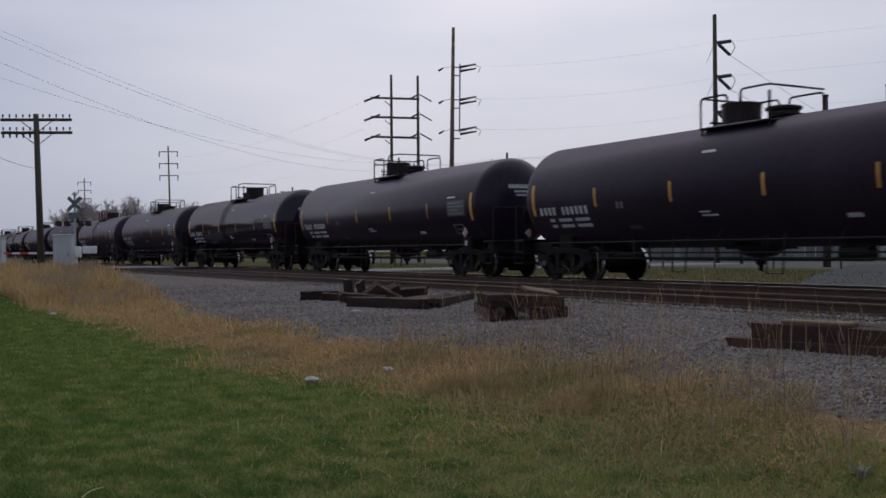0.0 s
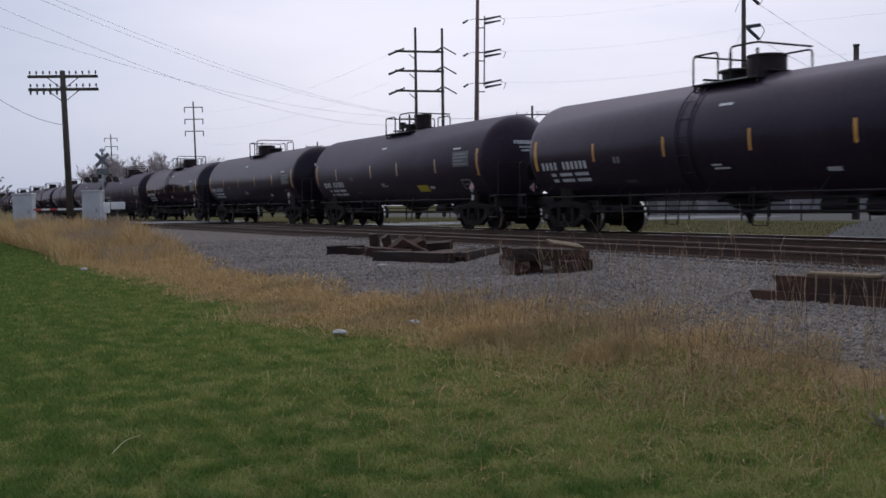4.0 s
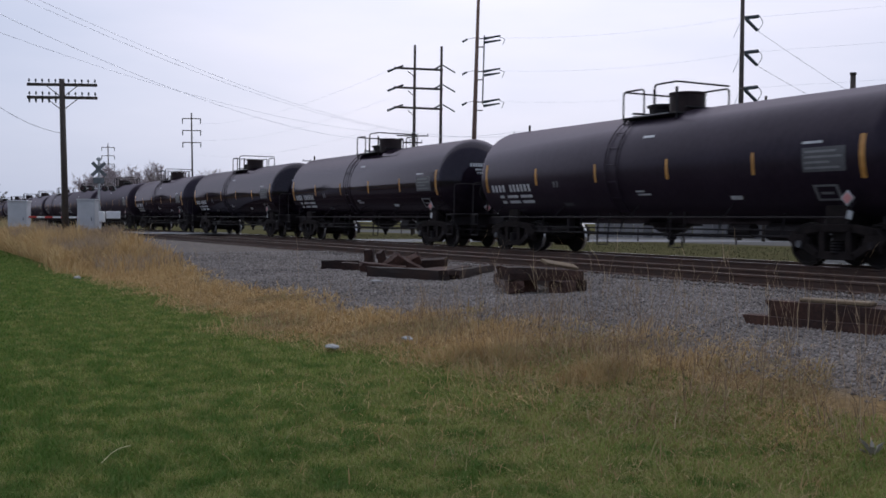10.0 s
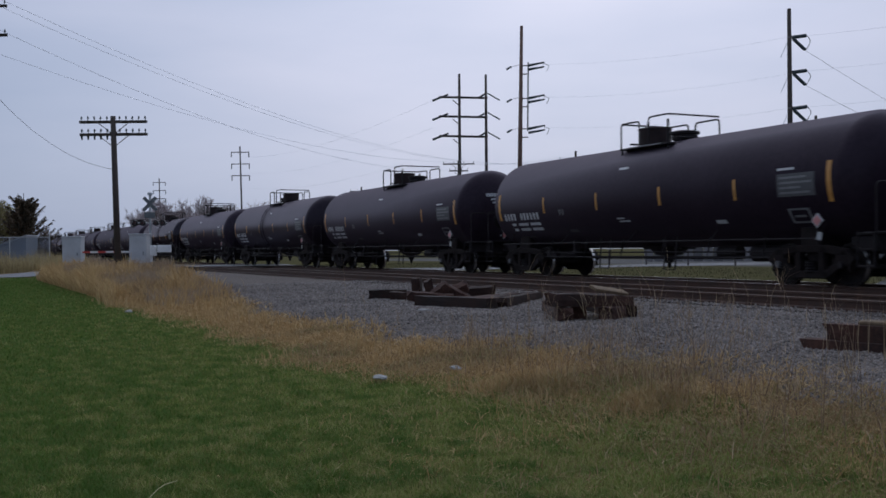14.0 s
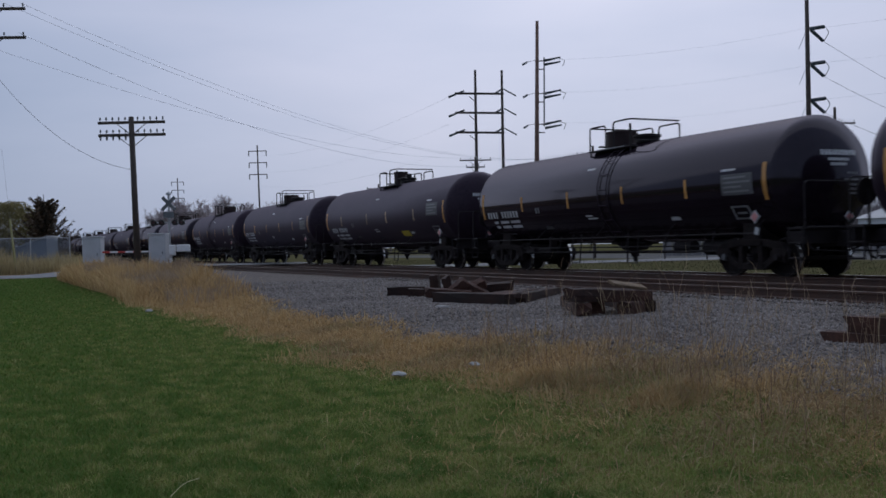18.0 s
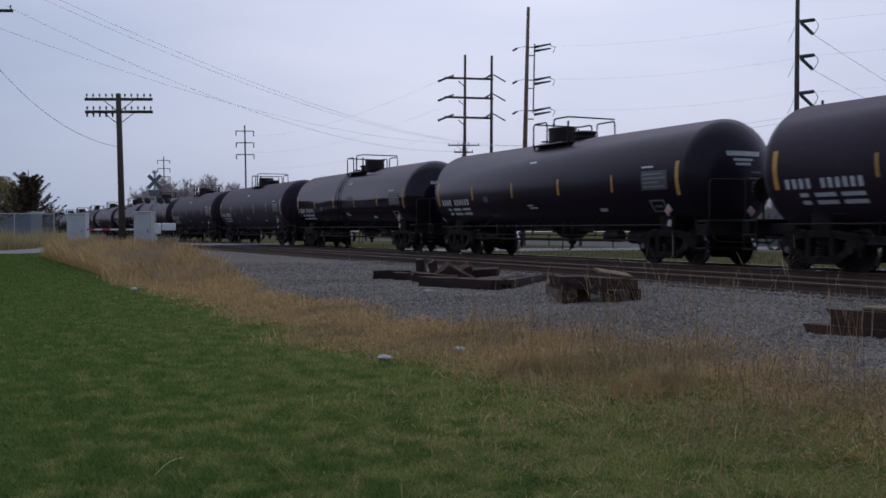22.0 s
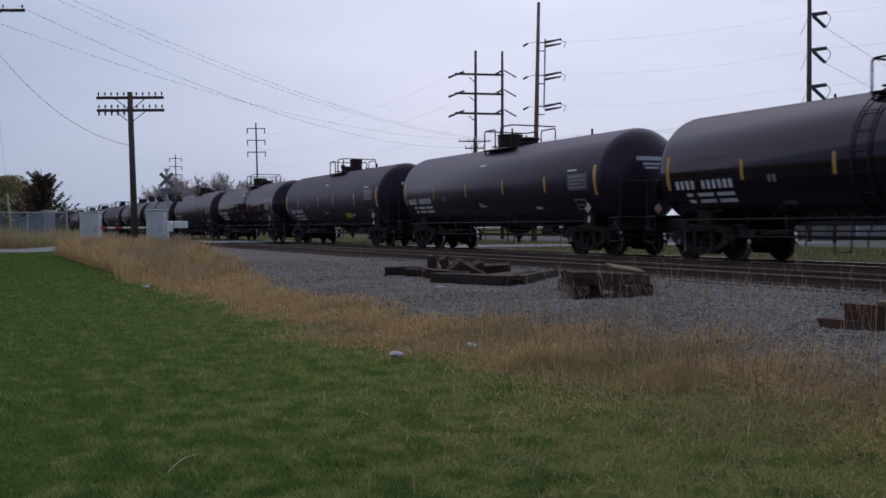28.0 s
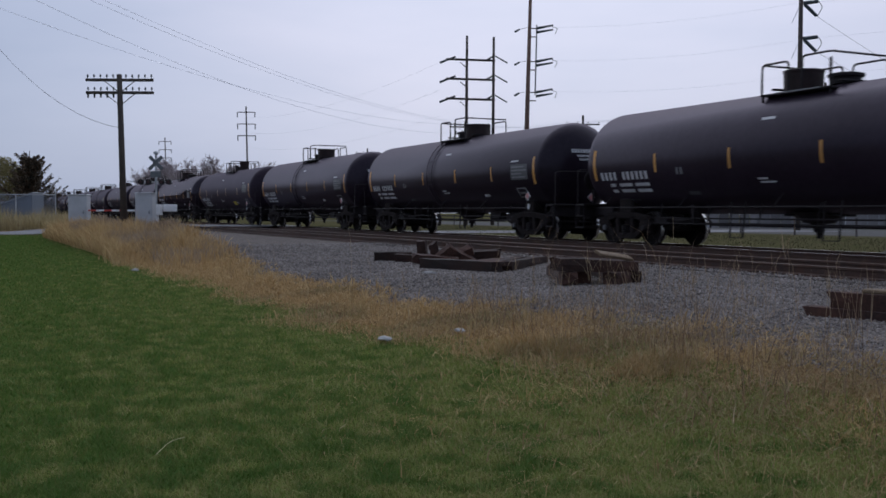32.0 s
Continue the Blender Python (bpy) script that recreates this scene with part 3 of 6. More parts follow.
def head_bars(rows, end, y_mid=0.0):
    """Bars on the domed end of the tank."""
    bm = bmesh.new()
    for y0, z, h, count in rows:
        for i in range(count):
            ys = [y0 + i * h * 0.8, y0 + i * h * 0.8 + h * 0.6]
            vs = []
            for yy, zz in ((ys[0], z), (ys[1], z), (ys[1], z + h), (ys[0], z + h)):
                rr = min(0.999, math.hypot(yy, zz - Z_TANK) / R_TANK)
                vs.append(bm.verts.new((end * (HALF - 0.75 + 0.75 * math.sqrt(1 - rr * rr) + 0.008), yy, zz)))
            bm.faces.new(vs if end > 0 else vs[::-1])
    return bm


def tank_mesh():
    prof = [(-HALF, 0.02)]
    for i in range(1, 11):
        a = math.pi / 2 * i / 10
        prof.append((-HALF + 0.75 * (1 - math.cos(a)), R_TANK * math.sin(a)))
    prof += [(-s, r) for s, r in prof[10::-1]]
    bm = lathe(prof, 56)
    bmesh.ops.translate(bm, verts=bm.verts, vec=(0, 0, Z_TANK))
    return bm


def build_truck(parent, x):
    truck = part("truck", box(0.34, 1.9, 0.28, pose(0, 0, 0.60), 0.03), TRUCK_GRIME, parent, "cast steel truck bolster and frames", pose(x, 0, 0))
    for s in (-1, 1):
        bm = bmesh.new()
        y = s * 0.98
        # arched side frame with window and pedestal jaws
        for pts in (((-1.15, 0.55), (-0.95, 0.72), (-0.4, 0.80), (0.4, 0.80), (0.95, 0.72), (1.15, 0.55)),
                    ((-0.95, 0.56), (-0.45, 0.24), (0.45, 0.24), (0.95, 0.56))):
            for (x0, z0), (x1, z1) in zip(pts, pts[1:]):
                d = Vector((x1 - x0, 0, z1 - z0))
                box(d.length + 0.09, 0.18, 0.17, Matrix.Translation(((x0 + x1) / 2, y, (z0 + z1) / 2)) @ Matrix.Rotation(-math.atan2(d.z, d.x), 4, "Y"), 0.02, bm)
        for dx in (-0.33, 0.33):
            box(0.16, 0.18, 0.5, pose(dx, y, 0.52), 0.02, bm)
        for dx in (-AXLE_X, AXLE_X):
            box(0.34, 0.2, 0.26, pose(dx, y, R_WHEEL + 0.10), 0.03, bm)
            box(0.07, 0.16, 0.3, pose(dx - 0.19, y, R_WHEEL), 0.015, bm)
            box(0.07, 0.16, 0.3, pose(dx + 0.19, y, R_WHEEL), 0.015, bm)
        part("side_frame", bm, TRUCK_GRIME, truck)
        coil = [(0.28 + 0.03 * i, 0.15 if i % 2 else 0.12) for i in range(10)]
        part("spring", lathe(coil, 12, "Z"), FRAME_BLACK, truck, "coil spring nest", pose(0, y, 0))
        for dx in (-AXLE_X, AXLE_X):
            part("bearing_cap", rod((dx, y - s * 0.05, R_WHEEL), (dx, y + s * 0.14, R_WHEEL), 0.11, 0.075, 10), GREY_PAINT if dx * s > 0 else FRAME_BLACK, truck)
    for dx in (-0.34, 0.34):
        bm = box(0.26, 1.7, 0.24, pose(dx, 0, 0.38), 0.03)
        for s in (-1, 1):
            box(0.16, 0.14, 0.34, pose(dx + math.copysign(0.1, dx), s * 0.76, 0.44), 0.03, bm)
        box(0.10, 0.10, 0.55, pose(dx * 0.8, 0, 0.55, 0, 12 * (1 if dx > 0 else -1), 0), 0.02, bm)
        part("brake_beam", bm, TRUCK_GRIME, truck, "grimy brake beam with shoes")
    for dx in (-AXLE_X, AXLE_X):
        bm = rod((0, -0.95, 0), (0, 0.95, 0), 0.08, n=10)
        for s in (-1, 1):
            tmp = lathe([(s * 0.68, 0.08), (s * 0.68, R_WHEEL + 0.025), (s * 0.71, R_WHEEL + 0.022), (s * 0.725, R_WHEEL), (s * 0.815, R_WHEEL - 0.004),
                         (s * 0.815, R_WHEEL - 0.06), (s * 0.76, R_WHEEL - 0.08), (s * 0.745, 0.17), (s * 0.83, 0.14), (s * 0.83, 0.08)], 24, "Y")
            me = bpy.data.meshes.new("tmp")
            tmp.to_mesh(me)
            tmp.free()
            bm.from_mesh(me)
            bpy.data.meshes.remove(me)
        ob = part("wheelset", bm, WHEEL_STEEL, truck, "forged wheels on their axle with bright treads", pose(dx, 0, R_WHEEL))
        ob.data.materials.append(TREAD_STEEL)
        for p in ob.data.polygons:
            if abs(p.center.y) > 0.71 and abs(math.hypot(p.center.x, p.center.z) - R_WHEEL) < 0.02 and abs(p.normal.y) < 0.4:
                p.material_index = 1
    return truck


def strip(x0, x1, z, h, side, out=0.006):
    """One plain bar of writing on the tank's side, x counted from the side's middle to its right."""
    return skin_patch(*sorted((-side * x0, -side * x1)), z, z + h, side, out, 1)


def stencils(car, b, style, s):
    """Marks on one side, as plain bars; b: the variant with the yellow patch."""
    zm = Z_TANK
    x = -6.38 if b else -6.73
    low = 0.14 if b else 0.0
    part("reporting_mark", bars_on_side([(x, zm - 0.52 - low, 0.25, "XXXX")], s), WHITE_PAINT, car, "white stencilled mark")
    part("car_number", bars_on_side([(x + 1.0, zm - 0.52 - low, 0.25, "XXXXXX")], s), WHITE_PAINT, car, "white stencilled number")
    for dz in (0.70, 0.86):
        for x0, x1 in ((0.34, 0.58), (0.76, 1.34), (1.48, 2.10)):
            part("weight_line", strip(x + x0, x + x1, zm - dz - low, 0.085, s), WHITE_PAINT, car)
    part("small_line", strip(x + 0.35, x + 1.35, zm - 1.08, 0.035, s), GREY_PAINT, car)
    x = 5.39 if b else 5.53
    up = 0.16 if b else 0.0
    part("data_panel", skin_patch(*sorted((-s * x, -s * (x + 1.08))), zm - 0.36 + up, zm + 0.14 + up, s), GREY_PAINT, car, "faded grey stencil panel")
    for i, (x0, x1) in enumerate(((0.07, 0.95), (0.07, 0.70), (0.07, 1.0), (0.07, 0.85))):
        part("panel_line", strip(x + x0, x + x1, zm - 0.30 + up + 0.11 * i, 0.045, s, 0.009), DIM_WHITE, car)
    part("panel_heading", strip(x, x + 0.5, zm + 0.22 + up, 0.05, s), WHITE_PAINT, car)
    part("small_label", bars_on_side([(-3.42, zm - 0.44, 0.2, "XX")], s), DIM_WHITE, car)
    part("small_stencil", strip(-3.2, -2.78, zm - 0.96, 0.085, s), GREY_PAINT, car)
    x = 0.1 if style == "a" else -0.6
    part("test_stencil", strip(x, x + 0.33, zm - 0.65, 0.04, s), WHITE_PAINT, car)
    part("test_stencil", strip(x + 0.06, x + 0.55, zm - 0.73, 0.04, s), WHITE_PAINT, car)
    part("gauge_stencil", strip(3.3, 3.66, zm - 0.88, 0.085, s), WHITE_PAINT, car)
    x = 0.3 if style == "a" else -0.55
    part("loading_mark", strip(x, x + 0.42, zm + 0.70, 0.06, s), WHITE_PAINT, car)
    # label in a thin frame
    bm = bmesh.new()
    lines = []
    for x0, x1, z0, z1 in ((5.72, 6.34, 0.94, 0.62), (5.79, 6.27, 0.90, 0.66)):
        lines.append([bm.verts.new((-s * u, around(s, zm - v, 0.02), zm - v)) for u, v in ((x0, z0), (x1, z0), (x1, z1), (x0, z1))])
    for k in range(4):
        bm.faces.new((lines[0][k], lines[0][(k + 1) % 4], lines[1][(k + 1) % 4], lines[1][k]))
    bmesh.ops.recalc_face_normals(bm, faces=bm.faces)
    part("square_label", bm, DIM_WHITE, car, "label in a thin pale frame")
    part("label_line", strip(5.86, 6.18, zm - 0.81, 0.05, s, 0.009), DIM_WHITE, car)
    if b:
        part("stencil_patch", skin_patch(*sorted((-s * 2.37, -s * 3.18)), zm - 0.97, zm - 0.74, s, 0.008), YELLOW_PATCH, car, "yellow stencil patch")


def build_tank_car(style):
    """style a: wide housing on the platform; ladder over the skin. b: narrow housing, valve and yellow patch. c: like a, without the ladder. e: like c, with it."""
    labels = {"a": "glossy black railway tank car with boxy dome housing and side ladder",
              "b": "matt black tank car with narrow dome housing and yellow patch",
              "d": "matt black railway tank car with relief valve behind its dome housing",
              "e": "glossy black tank car with low manway and side ladder",
              "c": "black railway tank car with low manway beside its dome housing"}
    car = thing("tank_car", None, labels[style], "tank car", "train of tank cars")
    part("tank", tank_mesh(), TANK_SATIN, car, "black cylindrical tank with domed ends", smooth=True)
    zm = Z_TANK
    # reflectors on both sides: short ones along the side, a tall one near each end
    b = style in "bd"
    inner = FADED_TAPE if b else YELLOW
    for side in (-1, 1):
        s = side
        for x in ((-4.82, -1.31, 1.07, 4.12) if b else (-4.24, -1.43, 1.40, 4.18)):
            x *= -s
            part("reflector", skin_patch(x - 0.045, x + 0.045, zm - 0.36, zm + 0.12, side), inner, car, "faded reflective strip" if b else "yellow reflective strip")
        for x in (-7.0, 7.0):
            part("end_reflector", skin_patch(x - 0.065, x + 0.065, zm - 0.52, zm + 0.34, side), YELLOW, car, "tall yellow reflective strip")
        if s < 0:
            stencils(car, b, style, s)
        # side handrail on brackets
        y = s * 1.42
        bm = pipe([(-6.7, y, 1.02), (6.7, y, 1.02)], 0.022)
        for x in (-6.6, -3.3, 0, 3.3, 6.6):
            rod((x, y, 1.02), (x, around(s, 1.35), 1.35), 0.015, n=5, bm=bm)
        part("side_handrail", bm, FRAME_BLACK, car, "long pipe handrail on brackets")
        # placard holder near the end
        for e in ((1,) if s < 0 else (-1,)):
            x = e * 6.7
            hold = part("placard_holder", box(0.23, 0.02, 0.23, pose(x, s * 1.46, 1.40, 0, 45, 0), 0.005), PALE_STEEL, car, "diamond placard in a steel frame")
            part("placard", box(0.165, 0.012, 0.165, pose(x, s * 1.476, 1.40, 0, 45, 0)), PLACARD_RED, hold, "red diamond placard")
            part("placard_post", rod((x, s * 1.44, 0.90), (x, s * 1.44, 1.25), 0.02, n=6), FRAME_BLACK, car)
            part("small_tag", box(0.13, 0.015, 0.17, pose(x + 0.05, s * 1.46, 1.07, 0, 12, 0), 0.004), PALE_STEEL, car, "small pale metal tag")
    # top platform with rails, housing and valves
    zt = Z_TANK + R_TANK
    zp = zt - 0.14
    deck = box(2.1, 0.42, 0.045, pose(0.05, -0.70, zp), 0.01)
    box(2.1, 0.42, 0.045, pose(0.05, 0.70, zp), 0.01, deck)
    for x in (-0.96, 1.06):
        box(0.12, 1.1, 0.045, pose(x, 0, zt + 0.03), 0.01, deck)
        for y in (-0.85, 0.85):
            rod((x, y, zp), (x, y, zt - 0.42), 0.03, n=6, bm=deck)
    platform = part("platform", deck, FRAME_BLACK, car, "steel walkway round the dome")
    # thin whitish strip along the walkway's outer edge
    part("deck_edge", box(1.35, 0.02, 0.035, pose(0.15, -0.925, zp + 0.01), 0.004), DIM_WHITE, platform, "thin pale edge of the walkway")
    zr = zt + (0.50 if b else 0.57)
    part("railing", pipe(bend([(-0.98, -0.87, zp), (-0.98, -0.87, zr), (-0.15, -0.87, zr), (-0.15, -0.87, zp)], 0.12), 0.025), FRAME_BLACK, platform)
    part("railing", pipe(bend([(0.1, 0.87, zp), (0.1, 0.87, zr), (1.08, 0.87, zr), (1.08, 0.87, zp)], 0.12), 0.025), FRAME_BLACK, platform)
    part("railing", pipe(bend([(0.25, -0.87, zp), (0.25, -0.87, zr + 0.06), (1.08, -0.87, zr + 0.06), (1.08, 0.86, zr + 0.06)], 0.12), 0.025), FRAME_BLACK, platform)
    part("railing", pipe(bend([(-0.98, -0.8, zr), (-0.98, 0.87, zr), (-0.2, 0.87, zr), (-0.2, 0.87, zp)], 0.12), 0.025), FRAME_BLACK, platform)
    for x, y in ((-0.98, 0.87), (1.08, -0.87), (0.25, -0.87)):
        part("post", box(0.06, 0.05, 0.64, pose(x, y, zt + 0.18), 0.01), FRAME_BLACK, platform)
    if b:
        m = 1 if style == "b" else -1
        part("housing", lathe([(zt - 0.1, 0.31), (zt + 0.49, 0.31), (zt + 0.50, 0.325), (zt + 0.55, 0.325), (zt + 0.56, 0.29)], 24, "Z"), HOUSING_BROWN, car, "narrow round valve housing", pose(0.55 * m, 0, 0))
        part("manway", lathe([(zt - 0.05, 0.34), (zt + 0.14, 0.34), (zt + 0.16, 0.40), (zt + 0.22, 0.40), (zt + 0.25, 0.3)], 20, "Z"), FRAME_BLACK, car, "bolted manway cover", pose(-0.25 * m, 0, 0))
        bm = rod((-0.85 * m, -0.2, zt - 0.1), (-0.85 * m, -0.2, zt + 0.3), 0.06)
        rod((-0.85 * m, -0.2, zt + 0.22), (-0.85 * m, -0.2, zt + 0.36), 0.14, 0.12, 10, bm)
        rod((-0.85 * m - 0.15, -0.2, zt + 0.16), (-0.85 * m + 0.15, -0.2, zt + 0.16), 0.06, n=8, bm=bm)
        part("relief_valve", bm, FRAME_BLACK, car, "small upright relief valve")
    else:
        part("housing", lathe([(zt - 0.10, 0.45), (zt + 0.37, 0.45), (zt + 0.38, 0.468), (zt + 0.43, 0.468), (zt + 0.44, 0.43)], 28, "Z"), HOUSING_BROWN, car, "wide round valve housing with lid", pose(0.62 if style == "a" else -0.45, -0.1, 0))
        part("manway", lathe([(zt, 0.34), (zt + 0.14, 0.34), (zt + 0.16, 0.40), (zt + 0.22, 0.40), (zt + 0.25, 0.28)], 20, "Z"), FRAME_BLACK, car, "bolted manway cover", pose(-0.45 if style == "a" else 0.70, 0, 0))
    if style in "ae":
        x0 = -0.95 if style == "a" else 0.28
        for x in (x0, x0 + 0.45):
            pts = [(x, -(R_TANK + 0.05) * math.cos(a), Z_TANK + (R_TANK + 0.05) * math.sin(a)) for a in [-0.95 + i * 0.2 for i in range(12)]]
            part("ladder_stile", pipe(pts, 0.017, 5), TANK_MATTE, car)
        for i in range(7):
            a = -0.85 + 0.3 * i
            y, z = -(R_TANK + 0.05) * math.cos(a), Z_TANK + (R_TANK + 0.05) * math.sin(a)
            part("rung", rod((x0, y, z), (x0 + 0.45, y, z), 0.012, n=5), TANK_MATTE, car)
    # underside: sills, saddles, couplers, brake gear
    for e in (-1, 1):
        part("stub_sill", box(3.3, 0.62, 0.36, pose(e * 6.85, 0, 0.86), 0.02), FRAME_BLACK, car)
        part("saddle", box(0.6, 2.06, 0.5, pose(e * TRUCK_X, 0, 1.06), 0.05), TRUCK_GRIME, car, "bolster saddle under the tank")
        bm = box(0.10, 2.62, 0.34, pose(e * 8.0, 0, 0.93), 0.015)
        for y in (-0.75, 0.75):
            box(1.0, 0.12, 0.26, pose(e * 7.5, y, 0.92), 0.015, bm)
        part("end_sill", bm, FRAME_BLACK, car, "crosswise end sill on two struts")
        bm = pipe(bend([(e * 8.12, -1.28, 0.92), (e * 8.16, -1.2, 0.62), (e * 8.3, -0.3, 0.58), (e * 8.45, 0, 0.70)], 0.1), 0.02)
        part("uncoupling_lever", bm, FRAME_BLACK, car, "bent uncoupling lever")
        bm = box(0.30, 1.5, 0.10, pose(e * 7.35, 0, 0.42), 0.02)
        for y in (-0.55, 0.0, 0.55):
            box(0.08, 0.08, 0.46, pose(e * 7.35, y, 0.62), 0.01, bm)
        part("brake_rigging", bm, TRUCK_GRIME, car, "hanging brake rigging at the car's end")
        bm = box(0.75, 0.2, 0.22, pose(e * 8.27, 0, 0.86), 0.03)
        box(0.24, 0.34, 0.28, pose(e * 8.58, 0.02, 0.86), 0.06, bm)
        part("coupler", bm, TRUCK_GRIME, car, "knuckle coupler")
        part("end_walkway", box(0.42, 2.6, 0.05, pose(e * 7.95, 0, 1.12), 0.01), FRAME_BLACK, car)
        part("end_handrail", pipe(bend([(e * 8.07, -1.3, 0.75), (e * 8.07, -1.3, 2.15), (e * 8.07, 1.3, 2.15), (e * 8.07, 1.3, 0.75)], 0.15), 0.02), FRAME_BLACK, car)
        for s in (-1, 1):
            bm = bmesh.new()
            for x in (0.0, 0.42):
                rod((e * (7.65 + x), s * 1.36, 0.42), (e * (7.65 + x), s * 1.36, 1.15), 0.024, n=5, bm=bm)
            for z in (0.44, 0.78, 1.1):
                rod((e * 7.65, s * 1.36, z), (e * 8.07, s * 1.36, z), 0.024, n=5, bm=bm)
            part("corner_step", bm, FRAME_BLACK, car, "bent steel step ladder")
        part("air_hose", pipe(bend([(e * 8.25, 0.3, 0.8), (e * 8.4, 0.32, 0.45), (e * 8.65, 0.2, 0.42)], 0.12), 0.03, 6), TYRE, car, "black rubber air hose")
        if e > 0:
            for row in ((-0.55, zm + 0.45, 0.12, 11), (-0.38, zm + 0.32, 0.065, 12), (-0.32, zm + 0.21, 0.065, 9)):
                part("head_stencil", head_bars([row], e), WHITE_PAINT, car)
            for y, z, n in ((0.30, 0.02, 9), (0.22, -0.13, 13), (0.36, -0.24, 8), (0.36, -0.34, 8), (0.36, -0.44, 8)):
                part("head_stencil", head_bars([(y - 0.15, zm + z, 0.05, n)], e), DIM_WHITE, car)
        hold = part("end_placard", box(0.02, 0.2, 0.2, pose(e * 8.1, 0.0, 1.36, 45, 0, 0), 0.005), PALE_STEEL, car, "diamond placard on the tank end")
        part("placard", box(0.014, 0.15, 0.15, pose(e * 8.112, 0.0, 1.36, 45, 0, 0)), PLACARD_RED, hold)
        build_truck(car, e * TRUCK_X)
    part("brake_wheel", lathe([(0, 0.28), (0.03, 0.30), (0.06, 0.28)], 16, "X"), FRAME_BLACK, car, "round hand brake wheel", pose(-8.15, -0.75, 1.85))
    part("brake_post", rod((-8.07, -0.75, 1.1), (-8.07, -0.75, 1.9), 0.03), FRAME_BLACK, car)
    part("brake_cylinder", rod((2.6, -0.45, 0.72), (3.3, -0.45, 0.72), 0.17, n=14), FRAME_BLACK, car)
    part("air_reservoir", rod((3.7, -0.35, 0.70), (4.7, -0.35, 0.70), 0.2, n=14), FRAME_BLACK, car)
    part("brake_pipe", pipe([(-6.6, -0.7, 0.66), (-2.5, -0.7, 0.58), (2.4, -0.7, 0.58), (6.6, -0.7, 0.66)], 0.03), FRAME_BLACK, car)
    for y, z in ((-0.95, 0.74), (-1.0, 0.60)):
        bm = pipe([(-5.0, y, z), (5.0, y, z)], 0.022)
        for x in (-4.6, -2.7, -0.9, 0.9, 2.7, 4.6):
            rod((x, y, z), (x, y * 0.9, 1.12), 0.014, n=5, bm=bm)
        part("train_line", bm, FRAME_BLACK, car, "long pipe on hangers under the tank")
    bm = box(0.55, 0.3, 0.22, pose(-4.6, -0.8, 0.66), 0.03)
    rod((-4.25, -0.8, 0.66), (-3.4, -0.8, 0.70), 0.05, n=8, bm=bm)
    box(0.10, 0.25, 0.5, pose(-3.35, -0.8, 0.85), 0.02, bm)
    part("control_valve", bm, FRAME_BLACK, car, "hanging brake control valve")
    for x in (-1.5, 1.4):
        part("sill_step", pipe([(x - 0.24, -1.05, 1.15), (x - 0.22, -1.12, 0.29), (x + 0.22, -1.12, 0.29), (x + 0.24, -1.05, 1.15)], 0.022, 5), FRAME_BLACK, car, "bent steel step hanging below the tank")
    part("brake_rod", rod((-6.0, 0.35, 0.60), (5.6, 0.35, 0.60), 0.022, n=6), FRAME_BLACK, car)
    bm = lathe([(0.30, 0.05), (0.44, 0.07), (0.46, 0.12), (0.62, 0.14), (0.66, 0.36), (0.90, 0.62)], 14, "Z")
    box(1.7, 0.5, 0.06, pose(0, 0, 0.84), 0.01, bm)
    part("bottom_outlet", bm, FRAME_BLACK, car, "bottom outlet valve with skid")
    return car


def ease(t):
    """Metres by which the train has rolled since the start."""
    return 17.1734 * t - 0.016316 * t ** 2 + 0.00017894 * t ** 3


STYLES = {18: "e", 30: "e", 5: "b", 9: "b", 19: "d", 29: "b", 34: "b", 41: "d"}
STYLES.update({k: "a" for k in (-1, 2, 4, 7, 10, 11, 12, 13, 16, 21, 23, 26, 27, 32, 33, 36, 38, 39, 42, 44, 45, 47)})
GLOSSY = {2, 7, 11, 12, 13, 18, 23, 27, 30, 35, 40, 46}
DULL = {0, 5, 8, 9, 14, 15, 19, 20, 21, 24, 25, 29, 34, 38, 41, 44}
CARS = []
FIRST = {}
for k in range(-2, 49):
    style = STYLES.get(k, "c")
    if style not in FIRST:
        FIRST[style] = build_tank_car(style)
        ob = FIRST[style]
    else:
        ob = copy_thing(FIRST[style], pose(0, 0, 0))
    skin = TANK_GLOSS if k in GLOSSY else TANK_MATTE if k in DULL else TANK_SATIN
    for c in ob.children:
        if c.name.split(".")[0] == "tank":
            c.material_slots[0].link = "OBJECT"
            c.material_slots[0].material = skin
    CARS.append((k, ob))


# ---- loose railway ties ----
def rough_tie(name, length, at, material, seed, label, group):
    """A weathered tie with split ends and uneven edges."""
    rng = random.Random(seed)
    bm = bmesh.new()
    n = 7
    rings = []
    for i in range(n):
        x = -length / 2 + length * i / (n - 1)
        ring = []
        for y, z in ((-0.115, 0), (0.115, 0), (0.12, 0.09), (0.11, 0.18), (0.03, 0.185), (-0.11, 0.18), (-0.12, 0.09)):
            end = 0.05 if i in (0, n - 1) else 0.012
            ring.append(bm.verts.new((x + rng.uniform(-end, end), y + rng.uniform(-.01, .01), z + rng.uniform(-.01, .01))))
        rings.append(ring)
    for a, b in zip(rings, rings[1:]):
        for k in range(7):
            bm.faces.new((a[k], a[(k + 1) % 7], b[(k + 1) % 7], b[k]))
    bm.faces.new(rings[0])
    bm.faces.new(rings[-1][::-1])
    bmesh.ops.recalc_face_normals(bm, faces=bm.faces)
    ob = part(name, bm, material, at=at)
    return tagged(ob, label, "railway tie", group)


